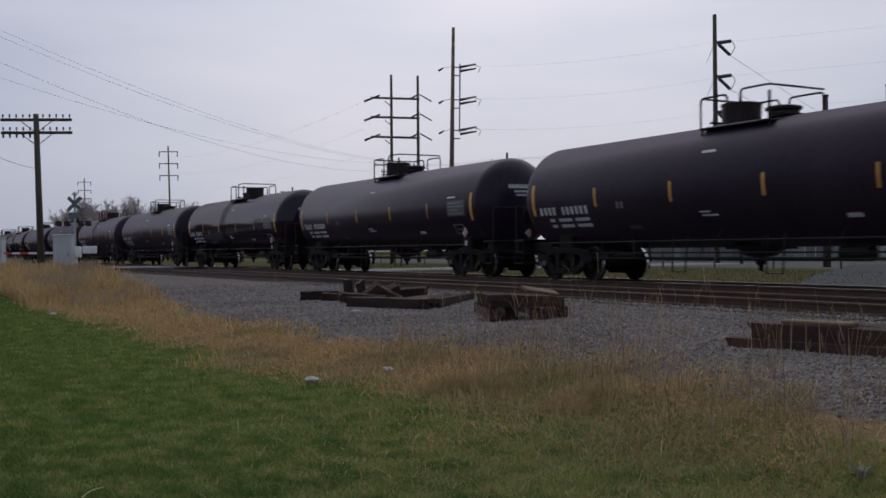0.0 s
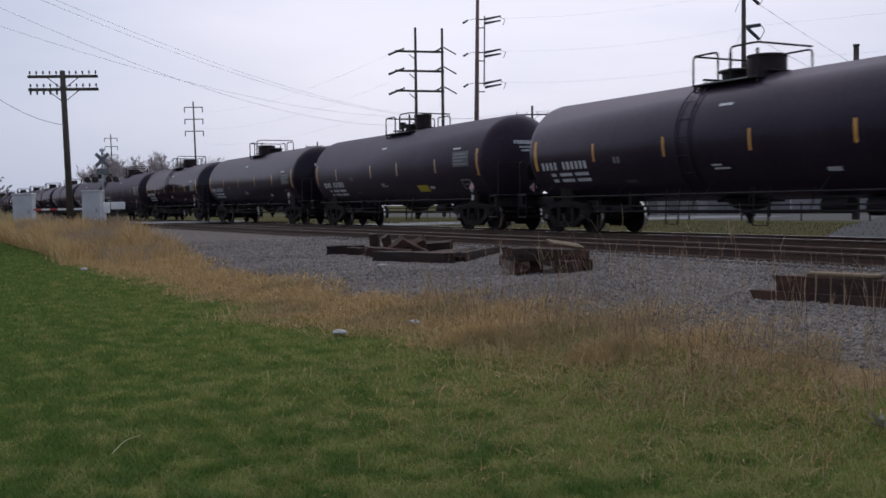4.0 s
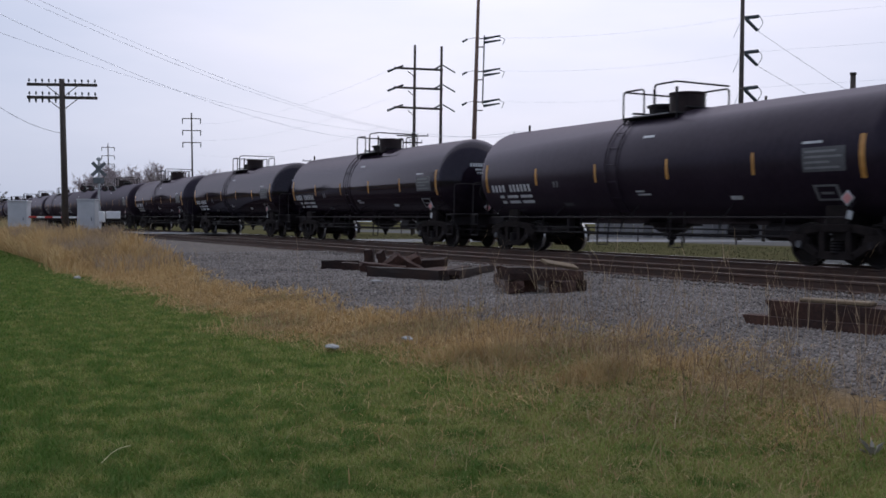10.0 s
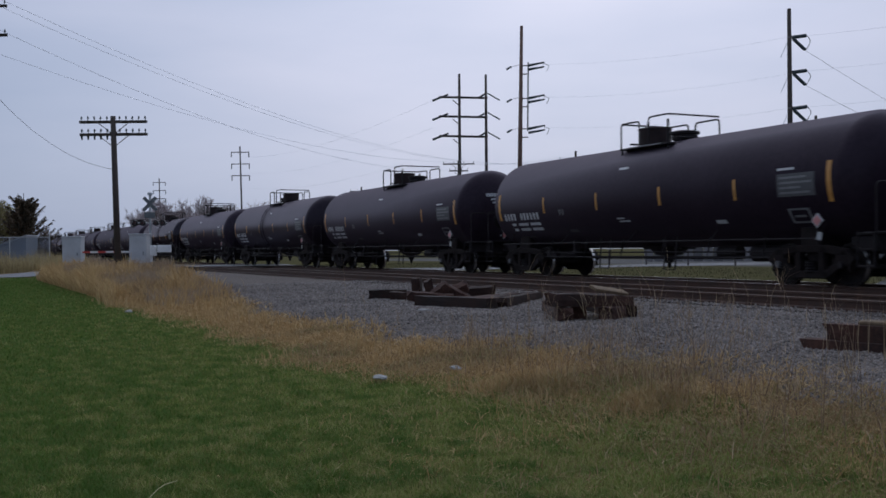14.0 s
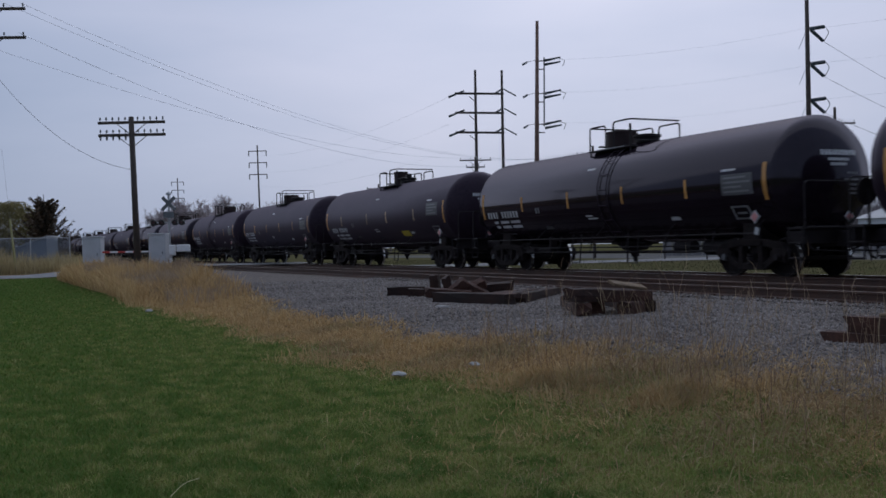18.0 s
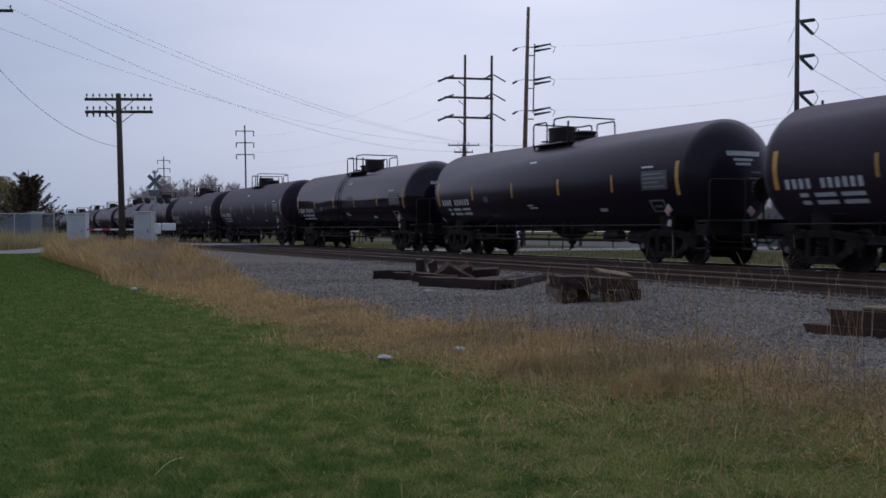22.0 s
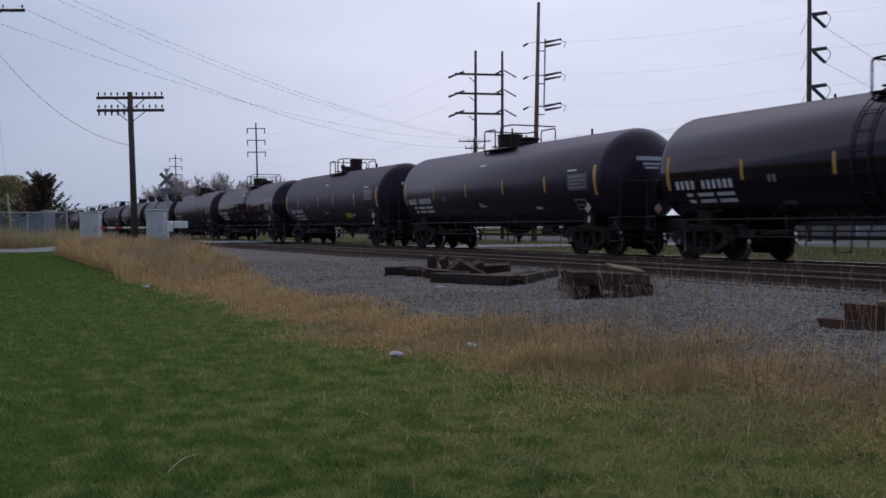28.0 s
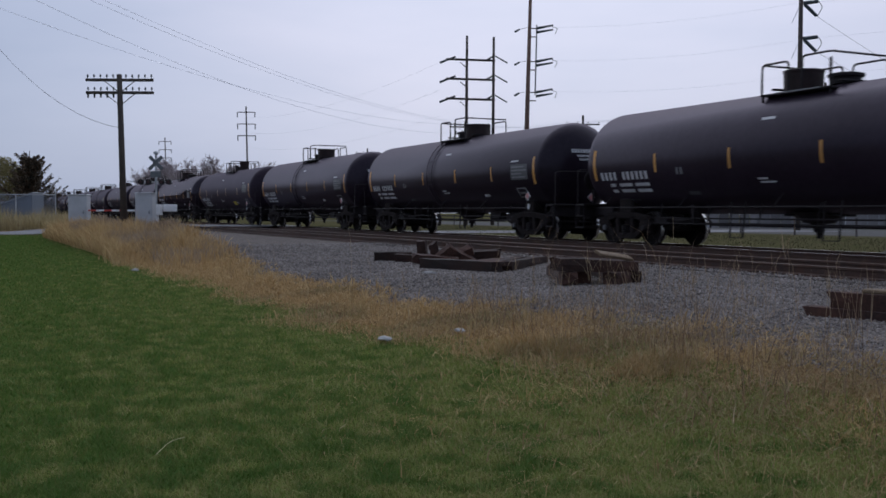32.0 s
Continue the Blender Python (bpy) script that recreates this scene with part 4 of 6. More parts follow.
DARK = "dark weathered wooden railway tie lying on gravel"
STACK = "dark weathered wooden railway tie in a loose stack"
ONE, TWO, THREE = "scattered broken ties", "stack of old ties", "long pile of ties"
BROKEN = "splintered dark tie leaning on other ties"
TIES = [(1.95, pose(-16.8, 8.43, 0.385, 0, 0, 17.6), 0, DARK, ONE), (1.75, pose(-17.0, 8.72, 0.375, 0, 0, 20), 0, DARK, ONE),
        (2.6, pose(-16.95, 9.95, 0.385, 0, 0, 134), 0, DARK, ONE), (2.3, pose(-17.35, 9.75, 0.36, 0, 0, 137), 0, DARK, ONE), (1.9, pose(-17.5, 9.35, 0.345, 0, 0, 133), 0, DARK, ONE),
        (0.85, pose(-20.45, 8.65, 0.40, 0, 0, 68), 0, DARK, ONE), (0.8, pose(-19.85, 8.85, 0.36, 0, 3, 66), 0, DARK, ONE),
        (0.5, pose(-19.3, 8.72, 0.60, 0, 84, 52), 0, "broken dark tie end standing upright among ties", ONE), (0.46, pose(-18.95, 8.85, 0.56, 8, 76, 70), 0, "broken dark tie end standing upright among ties", ONE),
        (0.9, pose(-18.55, 8.75, 0.40, 6, 5, 70), 0, BROKEN, ONE), (0.55, pose(-18.6, 9.0, 0.50, 20, -38, 62), 0, BROKEN, ONE),
        (0.7, pose(-18.7, 9.35, 0.47, 14, 27, 70), 0, BROKEN, ONE), (1.15, pose(-19.0, 9.85, 0.46, 12, -4, 60), 0, BROKEN, ONE),
        (0.5, pose(-18.85, 9.55, 0.52, 30, -26, 55), 0, BROKEN, ONE),
        (2.4, pose(-13.64, 8.66, 0.385, 0, 0, 154), 0, STACK, TWO), (2.0, pose(-13.75, 9.06, 0.385, 0, 0, 151), 0, STACK, TWO),
        (2.0, pose(-13.80, 9.58, 0.385, 0, 0, 157), 0, STACK, TWO), (2.4, pose(-13.66, 9.90, 0.385, 0, 0, 151), 0, STACK, TWO),
        (0.45, pose(-12.55, 8.95, 0.385, 0, 0, 118), 0, "short dark tie offcut wedged under stacked ties", TWO),
        (1.45, pose(-12.72, 8.66, 0.565, 0, 3.5, 92), 0, STACK, TWO), (1.5, pose(-13.05, 8.86, 0.565, 4, 3, 96), 0, STACK, TWO),
        (2.5, pose(-6.64, 8.41, 0.30, 0, 0, 15), 0, STACK, THREE), (2.6, pose(-6.5, 8.71, 0.30, 0, 0, 14), 0, STACK, THREE),
        (2.6, pose(-6.35, 9.01, 0.31, 0, 0, 16), 0, STACK, THREE), (2.5, pose(-6.46, 8.55, 0.465, 0, 0, 15), 0, STACK, THREE),
        (2.5, pose(-6.3, 8.86, 0.47, 0, 1, 13), 0, STACK, THREE), (2.6, pose(-4.4, 8.85, 0.35, 0, 0, 9), 0, STACK, THREE)]
for i, (length, at, kind, label, group) in enumerate(TIES):
    rough_tie("railway_tie", length, at, TIE_WOOD, i + 3, label, group)
plank = box(1.1, 0.14, 0.05, pose(-12.85, 9.12, 0.80, 28, 6, 118), 0.01)
tagged(part("plank", plank, TIE_PALE), "pale split wooden plank lying on stacked ties", "plank", TWO)
plank = box(0.75, 0.16, 0.04, pose(-7.0, 8.42, 0.675, 2, 0, 14), 0.01)
tagged(part("plank", plank, TIE_PALE), "pale wooden plank lying on a pile of ties", "plank", THREE)


# ---- poles and wires ----
def wire(a, b, sag, r=0.012, material=None, name="wire", label="thin dark overhead wire between poles", n=18, group="overhead wires"):
    a, b = Vector(a), Vector(b)
    pts = [a.lerp(b, i / n) - Vector((0, 0, sag * 4 * (i / n) * (1 - i / n))) for i in range(n + 1)]
    return tagged(part(name, pipe(pts, r, 4), material or WIRE), label, "wire", group)


def wooden_pole(name, x, y, top, lean=(0, 0), r0=0.17, r1=0.11, label="", material=None, foot=None):
    z0 = (ground_z(x, y) if foot is None else foot) - 0.3
    pole = thing(name, pose(x, y, 0), label, "utility pole")
    part("shaft", rod((0, 0, z0), (lean[0], lean[1], top), r0, r1, 12), material or POLE_WOOD, pole, smooth=True)
    return pole


def pin_arm(pole, at, half, z, direction, pins, lean_x=0.0, below=False):
    """A crossarm with glass insulators on pins and two braces."""
    d = Vector((direction[0], direction[1], 0)).normalized()
    c = Vector((at[0], at[1], z))
    turn = math.degrees(math.atan2(d.y, d.x))
    arm = part("crossarm", box(half * 2, 0.10, 0.12, pose(c.x, c.y, z, 0, 0, turn), 0.01), POLE_WOOD, pole, "wooden crossarm")
    for i in range(pins):
        p = c + d * (half * 0.94 * (2 * i / (pins - 1) - 1))
        if abs(2 * i / (pins - 1) - 1) < 0.12:
            continue
        bm = rod(p + Vector((0, 0, 0.04)), p + Vector((0, 0, 0.14)), 0.014, n=5)
        rod(p + Vector((0, 0, 0.13)), p + Vector((0, 0, 0.24)), 0.045, 0.03, 8, bm)
        if below and i < pins // 2:
            rod(p - Vector((0, 0, 0.22)), p - Vector((0, 0, 0.06)), 0.03, 0.05, 8, bm)
        part("insulator", bm, INSULATOR, arm)
    for s in (-1, 1):
        part("brace", rod(c + d * s * half * 0.45 - Vector((0, 0, 0.04)), (at[0], at[1], z - 0.55), 0.018, n=5), POLE_WOOD, pole)
    return arm


# telegraph pole in the tall grass, leaning
tele = wooden_pole("telegraph_pole", -44.7, 6.4, 7.3, (-0.28, -0.14), 0.15, 0.11, "dark leaning telegraph pole with two insulator crossarms")
pin_arm(tele, (-0.27, -0.13), 1.45, 7.06, (0.44, 0.9), 11)
pin_arm(tele, (-0.25, -0.12), 1.45, 6.52, (0.44, 0.9), 11, below=True)

# heavy grey pole beside the lawn, with a second pole close behind
heavy = wooden_pole("utility_pole", -45.15, 0.46, 12.5, (-0.38, -0.50), 0.23, 0.17, "thick pale grey wooden utility pole at the lawn's edge", POLE_GREY)
part("marker_band", rod((-0.02, -0.04, 1.6), (-0.02, -0.04, 1.72), 0.232, n=12), PALE_STEEL, heavy)
twin = wooden_pole("utility_pole", -47.75, 0.62, 12.4, (-0.08, -0.2), 0.15, 0.12, "thin grey wooden utility pole with crossarms", POLE_GREY)
pin_arm(twin, (0, 0), 1.75, 10.85, (0.4, 0.92), 5)
pin_arm(twin, (0, 0), 1.75, 12.1, (0.4, 0.92), 5)
part("junction_box", box(0.25, 0.2, 0.35, pose(-0.05, 0.22, 9.3), 0.02), POLE_GREY, twin)

# H-frame transmission structure of two poles
hframe = thing("h_frame_pole", pose(-95.75, 48.8, 0), "dark twin-pole transmission frame with three crossarms", "utility pole")
across = Vector((0.437, 0.9, 0))
for d, top in ((0, 20.2), (2.83, 20.1)):
    p = across * d
    part("shaft", rod((p.x + 0.10, p.y - 0.1, -0.2), (p.x, p.y, top), 0.21, 0.13, 12), POLE_WOOD, hframe, smooth=True)
for z in (17.7, 15.65, 13.55):
    arm = part("crossarm", rod(across * -2.2 + Vector((0, 0, z + 0.05)), across * 3.0 + Vector((0, 0, z - 0.1)), 0.12, n=8), POLE_WOOD, hframe)
    part("insulator", rod(across * -2.9 + Vector((0, 0, z - 0.35)), across * -1.2 + Vector((0, 0, z + 0.32)), 0.13, 0.09, 8), INSULATOR, hframe, "dark line insulator")
    part("insulator", rod(across * 2.0 + Vector((0, 0, z - 0.1)), across * 2.9 + Vector((0, 0, z + 0.45)), 0.11, 0.08, 8), INSULATOR, hframe)
    part("insulator", rod(across * 3.0 + Vector((0, 0, z + 0.4)), across * 4.3 + Vector((0, 0, z - 0.35)), 0.07, 0.08, 8), INSULATOR, hframe)
    part("brace", rod(across * -0.7 + Vector((0, 0, z - 0.3)), (0, 0, z - 0.9), 0.05, n=5), POLE_WOOD, hframe)

# tall single pole with side brackets
tall = wooden_pole("transmission_pole", -78.85, 46.05, 21.6, (0.3, 0.35), 0.27, 0.14, "tall dark transmission pole with three bracket arms", POLE_RED)
part("bracket_post", rod(across * 0.62 + Vector((0.25, 0.2, 12.1)), across * 0.62 + Vector((0.3, 0.3, 18.3)), 0.07, n=6), POLE_GREY, tall, "slim steel bracket post")
for z in (18.0, 15.05, 12.3):
    c = across * 0.6 + Vector((0.28, 0.28, z))
    for dz in (0, -0.75):
        part("standoff", rod(c + Vector((0, 0, dz)), across * 0.1 + Vector((0.25, 0.25, z + dz)), 0.05, n=6), POLE_WOOD, tall)
    for a, b in ((0.0, 0.5), (-0.35, 0.1)):
        part("insulator", rod(c + Vector((0, 0, a)), c + across * 1.5 + Vector((0, 0, b - 0.2)), 0.13, 0.07, 8), INSULATOR, tall, "dark line insulator")
    part("jumper", pipe([c + across * 1.4 + Vector((0, 0, 0.2)), c + across * 1.9 + Vector((0, 0, 0)), c + across * 1.7 + Vector((0, 0, -0.5))], 0.03, 4), WIRE, tall)
    part("insulator", rod(across * -0.95 + Vector((0, 0, z - 0.3)), across * -0.5 + Vector((0, 0, z - 0.05)), 0.10, 0.08, 6), INSULATOR, tall)
    part("strap", rod(across * -0.55 + Vector((0, 0, z - 0.06)), across * 0.05 + Vector((0.2, 0.2, z + 0.1)), 0.02, n=4), WIRE, tall)

# angle pole with paired strain insulators
angle = wooden_pole("transmission_pole", -60.3, 60.45, 20.5, (0.0, 0.0), 0.26, 0.16, "dark transmission pole with paired strain insulators")
for z in (18.2, 15.4, 12.5):
    part("insulator", rod(across * 0.2 + Vector((0, 0, z)), across * 1.35 + Vector((0, 0, z + 0.15)), 0.16, 0.15, 8), INSULATOR, angle, "black strain insulator")
    part("insulator", rod(across * 0.3 + Vector((0, 0, z - 0.1)), across * 1.25 + Vector((0, 0, z - 1.0)), 0.15, 0.14, 8), INSULATOR, angle, "black strain insulator")
    part("jumper", pipe(bend([across * 1.4 + Vector((0, 0, z + 0.15)), across * 1.75 + Vector((0, 0, z - 0.3)), across * 1.3 + Vector((0, 0, z - 1.05))], 0.4), 0.03, 4), WIRE, angle)
    part("strap", rod((0, 0, z), across * -0.7 + Vector((0, 0, z - 1.6)), 0.025, n=4), WIRE_PALE, angle)
    wire(Vector((-60.3, 60.45, z - 1.05)) + across * 1.3, (-135, 201, z + 0.5), 1.6, 0.018, WIRE)
    wire(Vector((-60.3, 60.45, z + 0.1)) + across * 1.4, (40, 150, z + 6.0), 0.5, 0.006, WIRE_PALE)

# far poles of the transmission line
for x, y, top in ((-189.95, 50.05, 21.6), (-282.65, 51.65, 21.8)):
    far = wooden_pole("transmission_pole", x, y, top, (-0.5, -0.3), 0.2, 0.13, "distant transmission pole with three crossarms")
    for z in (top - 1.1, top - 3.35, top - 5.6):
        k = (z / top)
        arm = part("crossarm", box(3.5, 0.14, 0.16, pose(-0.5 * k, -0.3 * k, z, 0, 0, 64)), POLE_WOOD, far)
        for s in (-1, 1):
            e = across * 1.68 * s + Vector((-0.5 * k, -0.3 * k, z))
            part("insulator", rod(e, e - Vector((0, 0, 0.95)), 0.10, n=6), INSULATOR, arm)

# low distribution poles behind the train
low = []
for x, y, top, arms in ((-84.95, 43.15, 9.9, (9.55, 8.9)), (-76.0, 50.4, 10.2, (9.4,)), (-55.3, 58.0, 11.2, (10.0, 9.3)), (-120.0, 47.0, 9.6, (9.0,))):
    p = wooden_pole("utility_pole", x, y, top, (0, 0), 0.14, 0.1, "low dark distribution pole with pin crossarm")
    for i, z in enumerate(arms):
        pin_arm(p, (0, 0), 1.5 if i == 0 else 0.9, z, (0.44, 0.9), 4)
    low.append((x, y, arms[0]))

# two plain pole tops that show over the tanks
for x, y, top in ((-42.2, 51.6, 10.7), (-40.1, 54.8, 11.3)):
    p = wooden_pole("wooden_post", x, y, top, (0, 0), 0.24, 0.16, "plain dark wooden post rising behind the train")
    part("cap", rod((0, 0, top), (0, 0, top + 0.12), 0.2, n=10), POLE_WOOD, p)

# wires from the grey poles over the tracks, and along the lines
for s, dz in ((1.6, 0.25), (0.9, 0.25), (-1.5, -1.0)):
    wire(Vector((-47.75, 0.55, 12.1 + dz)) + Vector((0.4, 0.92, 0)) * s, (-84.95 + 0.44 * s * 0.8, 43.15 + 0.9 * s * 0.8, 9.75), 1.3, 0.009, WIRE_PALE)
wire((-47.15, 1.95, 11.05), (-84.95, 43.15, 9.0), 1.8, 0.010, WIRE_PALE)
wire((-47.65, 0.75, 9.6), (-44.8, 6.3, 5.0), 0.9, 0.009, WIRE)
wire((-47.75, 0.55, 10.0), (-52, -18, 10.2), 0.5, 0.010, WIRE_PALE)
wire((-45.35, 0.15, 7.9), (-48, -20, 8.0), 0.4, 0.010, WIRE_PALE)
wire((-45.35, 0.15, 7.0), (-48, -20, 7.0), 0.4, 0.010, WIRE_PALE)
for (a, b) in ((1, 2), (0, 1)):
    for s in (-1.3, 1.3):
        wire((low[a][0] + 0.44 * s, low[a][1] + 0.9 * s, low[a][2] + 0.22), (low[b][0] + 0.44 * s, low[b][1] + 0.9 * s, low[b][2] + 0.22), 0.4, 0.012, WIRE_PALE)
for z in (18.0, 15.05, 12.3):
    wire((-77.8, 48.0, z + 0.1), (-60.0, 60.2, z + 0.2), 0.5, 0.005, WIRE_PALE)
    wire((-97.0, 46.2, z - 0.6), (-190, 50.0, z + 1.5), 1.6, 0.008, WIRE_PALE)


# ---- grade crossing ----
def build_crossing():
    sig = thing("crossing_signal", pose(-59.6, 10.3, 0), "railway crossing signal with crossbuck, flashers and lowered gate", "crossing signal")
    part("mast", rod((0, 0, 0.35), (0, 0, 4.75), 0.065, n=10), PALE_STEEL, sig, "slim galvanised mast")
    part("mast_base", lathe([(0.35, 0.28), (0.55, 0.26), (0.60, 0.16), (1.25, 0.14)], 12, "Z"), GATE_WHITE, sig, "white painted mast base")
    side = Vector((0.44, 0.9, 0))
    turn = 64
    for a in (45, -45):
        part("crossbuck_blade", box(1.05, 0.03, 0.2, pose(0.06, -0.03 + 0.02 * (a > 0), 4.25, 0, 0, turn) @ pose(0, 0, 0, 0, a, 0)), SIGN_BACK, sig, "weathered grey crossbuck blade")
    part("track_sign", box(0.62, 0.03, 0.34, pose(0.06, -0.03, 3.6, 0, 0, turn), 0.01), SIGN_BACK, sig)
    part("light_bar", rod(side * -0.95 + Vector((0, 0, 3.15)), side * 0.95 + Vector((0, 0, 3.15)), 0.04, n=8), PALE_STEEL, sig)
    for k in (-0.85, -0.4, 0.35, 0.75):
        c = side * k + Vector((0, 0, 3.15))
        hood = part("flasher", rod(c - Vector((0.1, -0.05, 0)), c + Vector((0.16, -0.08, 0)), 0.16, 0.16, 16), TYRE, sig, "round black flasher background")
        part("lens", rod(c + Vector((0.15, -0.075, 0)), c + Vector((0.22, -0.11, 0)), 0.09, 0.08, 14), LENS_RED, hood, "red signal lens")
    part("bell", lathe([(4.72, 0.05), (4.78, 0.16), (4.88, 0.14), (4.95, 0.03)], 12, "Z"), PALE_STEEL, sig)
    part("gate_mechanism", box(0.5, 0.45, 0.62, pose(0.05, 0.05, 1.55, 0, 0, turn), 0.04), GATE_WHITE, sig, "pale gate mechanism housing")
    part("counterweight", box(0.8, 0.12, 0.42, pose(0.35, 0.72, 1.66, 0, 0, turn), 0.03), GATE_WHITE, sig, "pale counterweight")
    arm = part("gate_arm", box(0.5, 0.05, 0.12, pose(-0.1, -0.2, 1.5, 0, 0, turn)), GATE_WHITE, sig, "red and white striped gate arm")
    for i in range(8):
        c = side * (-0.55 - 0.45 * i)
        part("stripe", box(0.45, 0.045, 0.10, pose(c.x, c.y, 1.50, 0, 0, turn), 0.008), GATE_RED if i % 2 else GATE_WHITE, arm, "red band" if i % 2 else "white band")
    for x, y, w, h, label in ((-58.05, 9.45, 0.95, 2.05, "pale grey signal relay cabinet with closed door"), (-66.85, 6.85, 1.15, 2.1, "pale silver relay cabinet beside the road")):
        cab = thing("signal_cabinet", pose(x, y, ground_z(x, y), 0, 0, 64), label, "cabinet", "signal cabinets")
        part("body", box(w, 0.75, h, pose(0, 0, h / 2), 0.03), CABINET, cab)
        part("roof", box(w + 0.08, 0.83, 0.07, pose(0, 0, h + 0.03), 0.02), CABINET, cab)
        part("door", box(w * 0.86, 0.03, h * 0.84, pose(0, -0.385, h * 0.5), 0.01), CABINET, cab)
        part("handle", box(0.04, 0.05, 0.2, pose(w * 0.33, -0.42, h * 0.5), 0.01), SIGN_BACK, cab)


build_crossing()


def road(name, pts, width, label, lift=0.02, surface=None):
    verts, faces = [], []
    line = []
    for a, b in zip(pts, pts[1:]):
        n = max(1, int((Vector(b) - Vector(a)).length / 1.5))
        line += [Vector(a).lerp(Vector(b), i / n) for i in range(n)]
    line.append(Vector(pts[-1]))
    for i, p in enumerate(line):
        d = (line[min(i + 1, len(line) - 1)] - line[max(i - 1, 0)]).normalized()
        s = Vector((-d.y, d.x))
        for k in (-1, 1):
            q = p + s * k * width / 2
            up = (0.16 * smooth_step(9.5, 12.2, q.y) * (1 - smooth_step(19.8, 23, q.y)))
            verts.append((q.x, q.y, ground_z(q.x, q.y) + lift + up))
    faces = [(2 * i, 2 * i + 1, 2 * i + 3, 2 * i + 2) for i in range(len(line) - 1)]
    me = mesh_from(name, verts, faces, surface or ASPHALT)
    return tagged(new(name, me), label, "road", kind="structure")


road("road", [(-76, -70), (-75, -20), (-72.5, 0), (-68, 8), (-63.5, 14), (-61, 22), (-58, 60)], 8.5, "grey asphalt road that crosses the railway tracks", 0.03)
road("side_road", [(-18.3, 24.5), (-30, 40), (-44.5, 61)], 5.0, "worn dark grey asphalt drive across the field behind the tracks", 0.03, OLD_ASPHALT)


# ---- fence, shed and parked car beyond the road ----
def build_fence():
    f = thing("chain_link_fence", pose(0, 0, 0), "galvanised chain-link fence with steel posts beside a weedy lot", "fence")
    a, b = Vector((-86.0, 7.0, 0)), Vector((-91.0, -22, 0))
    d = (b - a)
    n = 10
    for i in range(n + 1):
        p = a.lerp(b, i / n)
        z = ground_z(p.x, p.y)
        part("post", rod((p.x, p.y, z), (p.x, p.y, z + 2.75), 0.05, n=6), PALE_STEEL, f)
    part("top_rail", rod(a + Vector((0, 0, 2.75)), b + Vector((0, 0, 2.75)), 0.035, n=6), PALE_STEEL, f)
    bm = bmesh.new()
    length, h, gap = d.length, 2.6, 0.22
    u = d.normalized()
    k = -h
    while k < length:
        for s in (1, -1):
            p0, p1 = max(0, k), min(length, k + h)
            z0, z1 = (p0 - k, p1 - k) if s > 0 else (h - (p0 - k), h - (p1 - k))
            q = [a + u * p0 + Vector((0, 0, 0.1 + z0)), a + u * p1 + Vector((0, 0, 0.1 + z1))]
            w = Vector((0, 0, 0.014))
            bm.faces.new([bm.verts.new(v) for v in (q[0] - w, q[1] - w, q[1] + w, q[0] + w)])
        k += gap
    mesh = part("wire_mesh", bm, CHAIN, f, "woven wire mesh")
    mesh["kind"] = "stuff"
    shed = thing("shed", pose(-92.2, 4.9, 0.1, 0, 0, 64), "small blue-grey shed with sloping roof behind the fence", "shed")
    bm = bmesh.new()
    v = [bm.verts.new(c) for c in ((-1.3, -1.2, 0), (1.3, -1.2, 0), (1.3, 1.2, 0), (-1.3, 1.2, 0), (-1.3, -1.2, 1.9), (1.3, -1.2, 2.8), (1.3, 1.2, 2.8), (-1.3, 1.2, 1.9))]
    for q in ((0, 1, 5, 4), (1, 2, 6, 5), (2, 3, 7, 6), (3, 0, 4, 7), (4, 5, 6, 7), (3, 2, 1, 0)):
        bm.faces.new([v[i] for i in q])
    part("shell", bm, SHED_BLUE, shed, "blue-grey metal walls")
    part("roof", box(2.95, 2.7, 0.08, pose(0, 0, 2.40, 0, -19.1, 0), 0.01), ROOF_GREY, shed)
    g = thing("guy_wire", pose(0, 0, 0), "taut guy wire with yellow plastic guard", "guy wire")
    part("cable", rod((-81.4, 2.85, 0.1), (-82.4, 2.05, 9.4), 0.006, n=5), WIRE, g)
    part("guard", rod((-81.41, 2.84, 0.15), (-81.84, 2.50, 4.15), 0.075, n=8), mat("yellow_guard_plastic", (0.27, 0.245, 0.09), (0.34, 0.31, 0.12), 0.5, 3.0, bump=0.0), g, "yellow plastic guard")


build_fence()


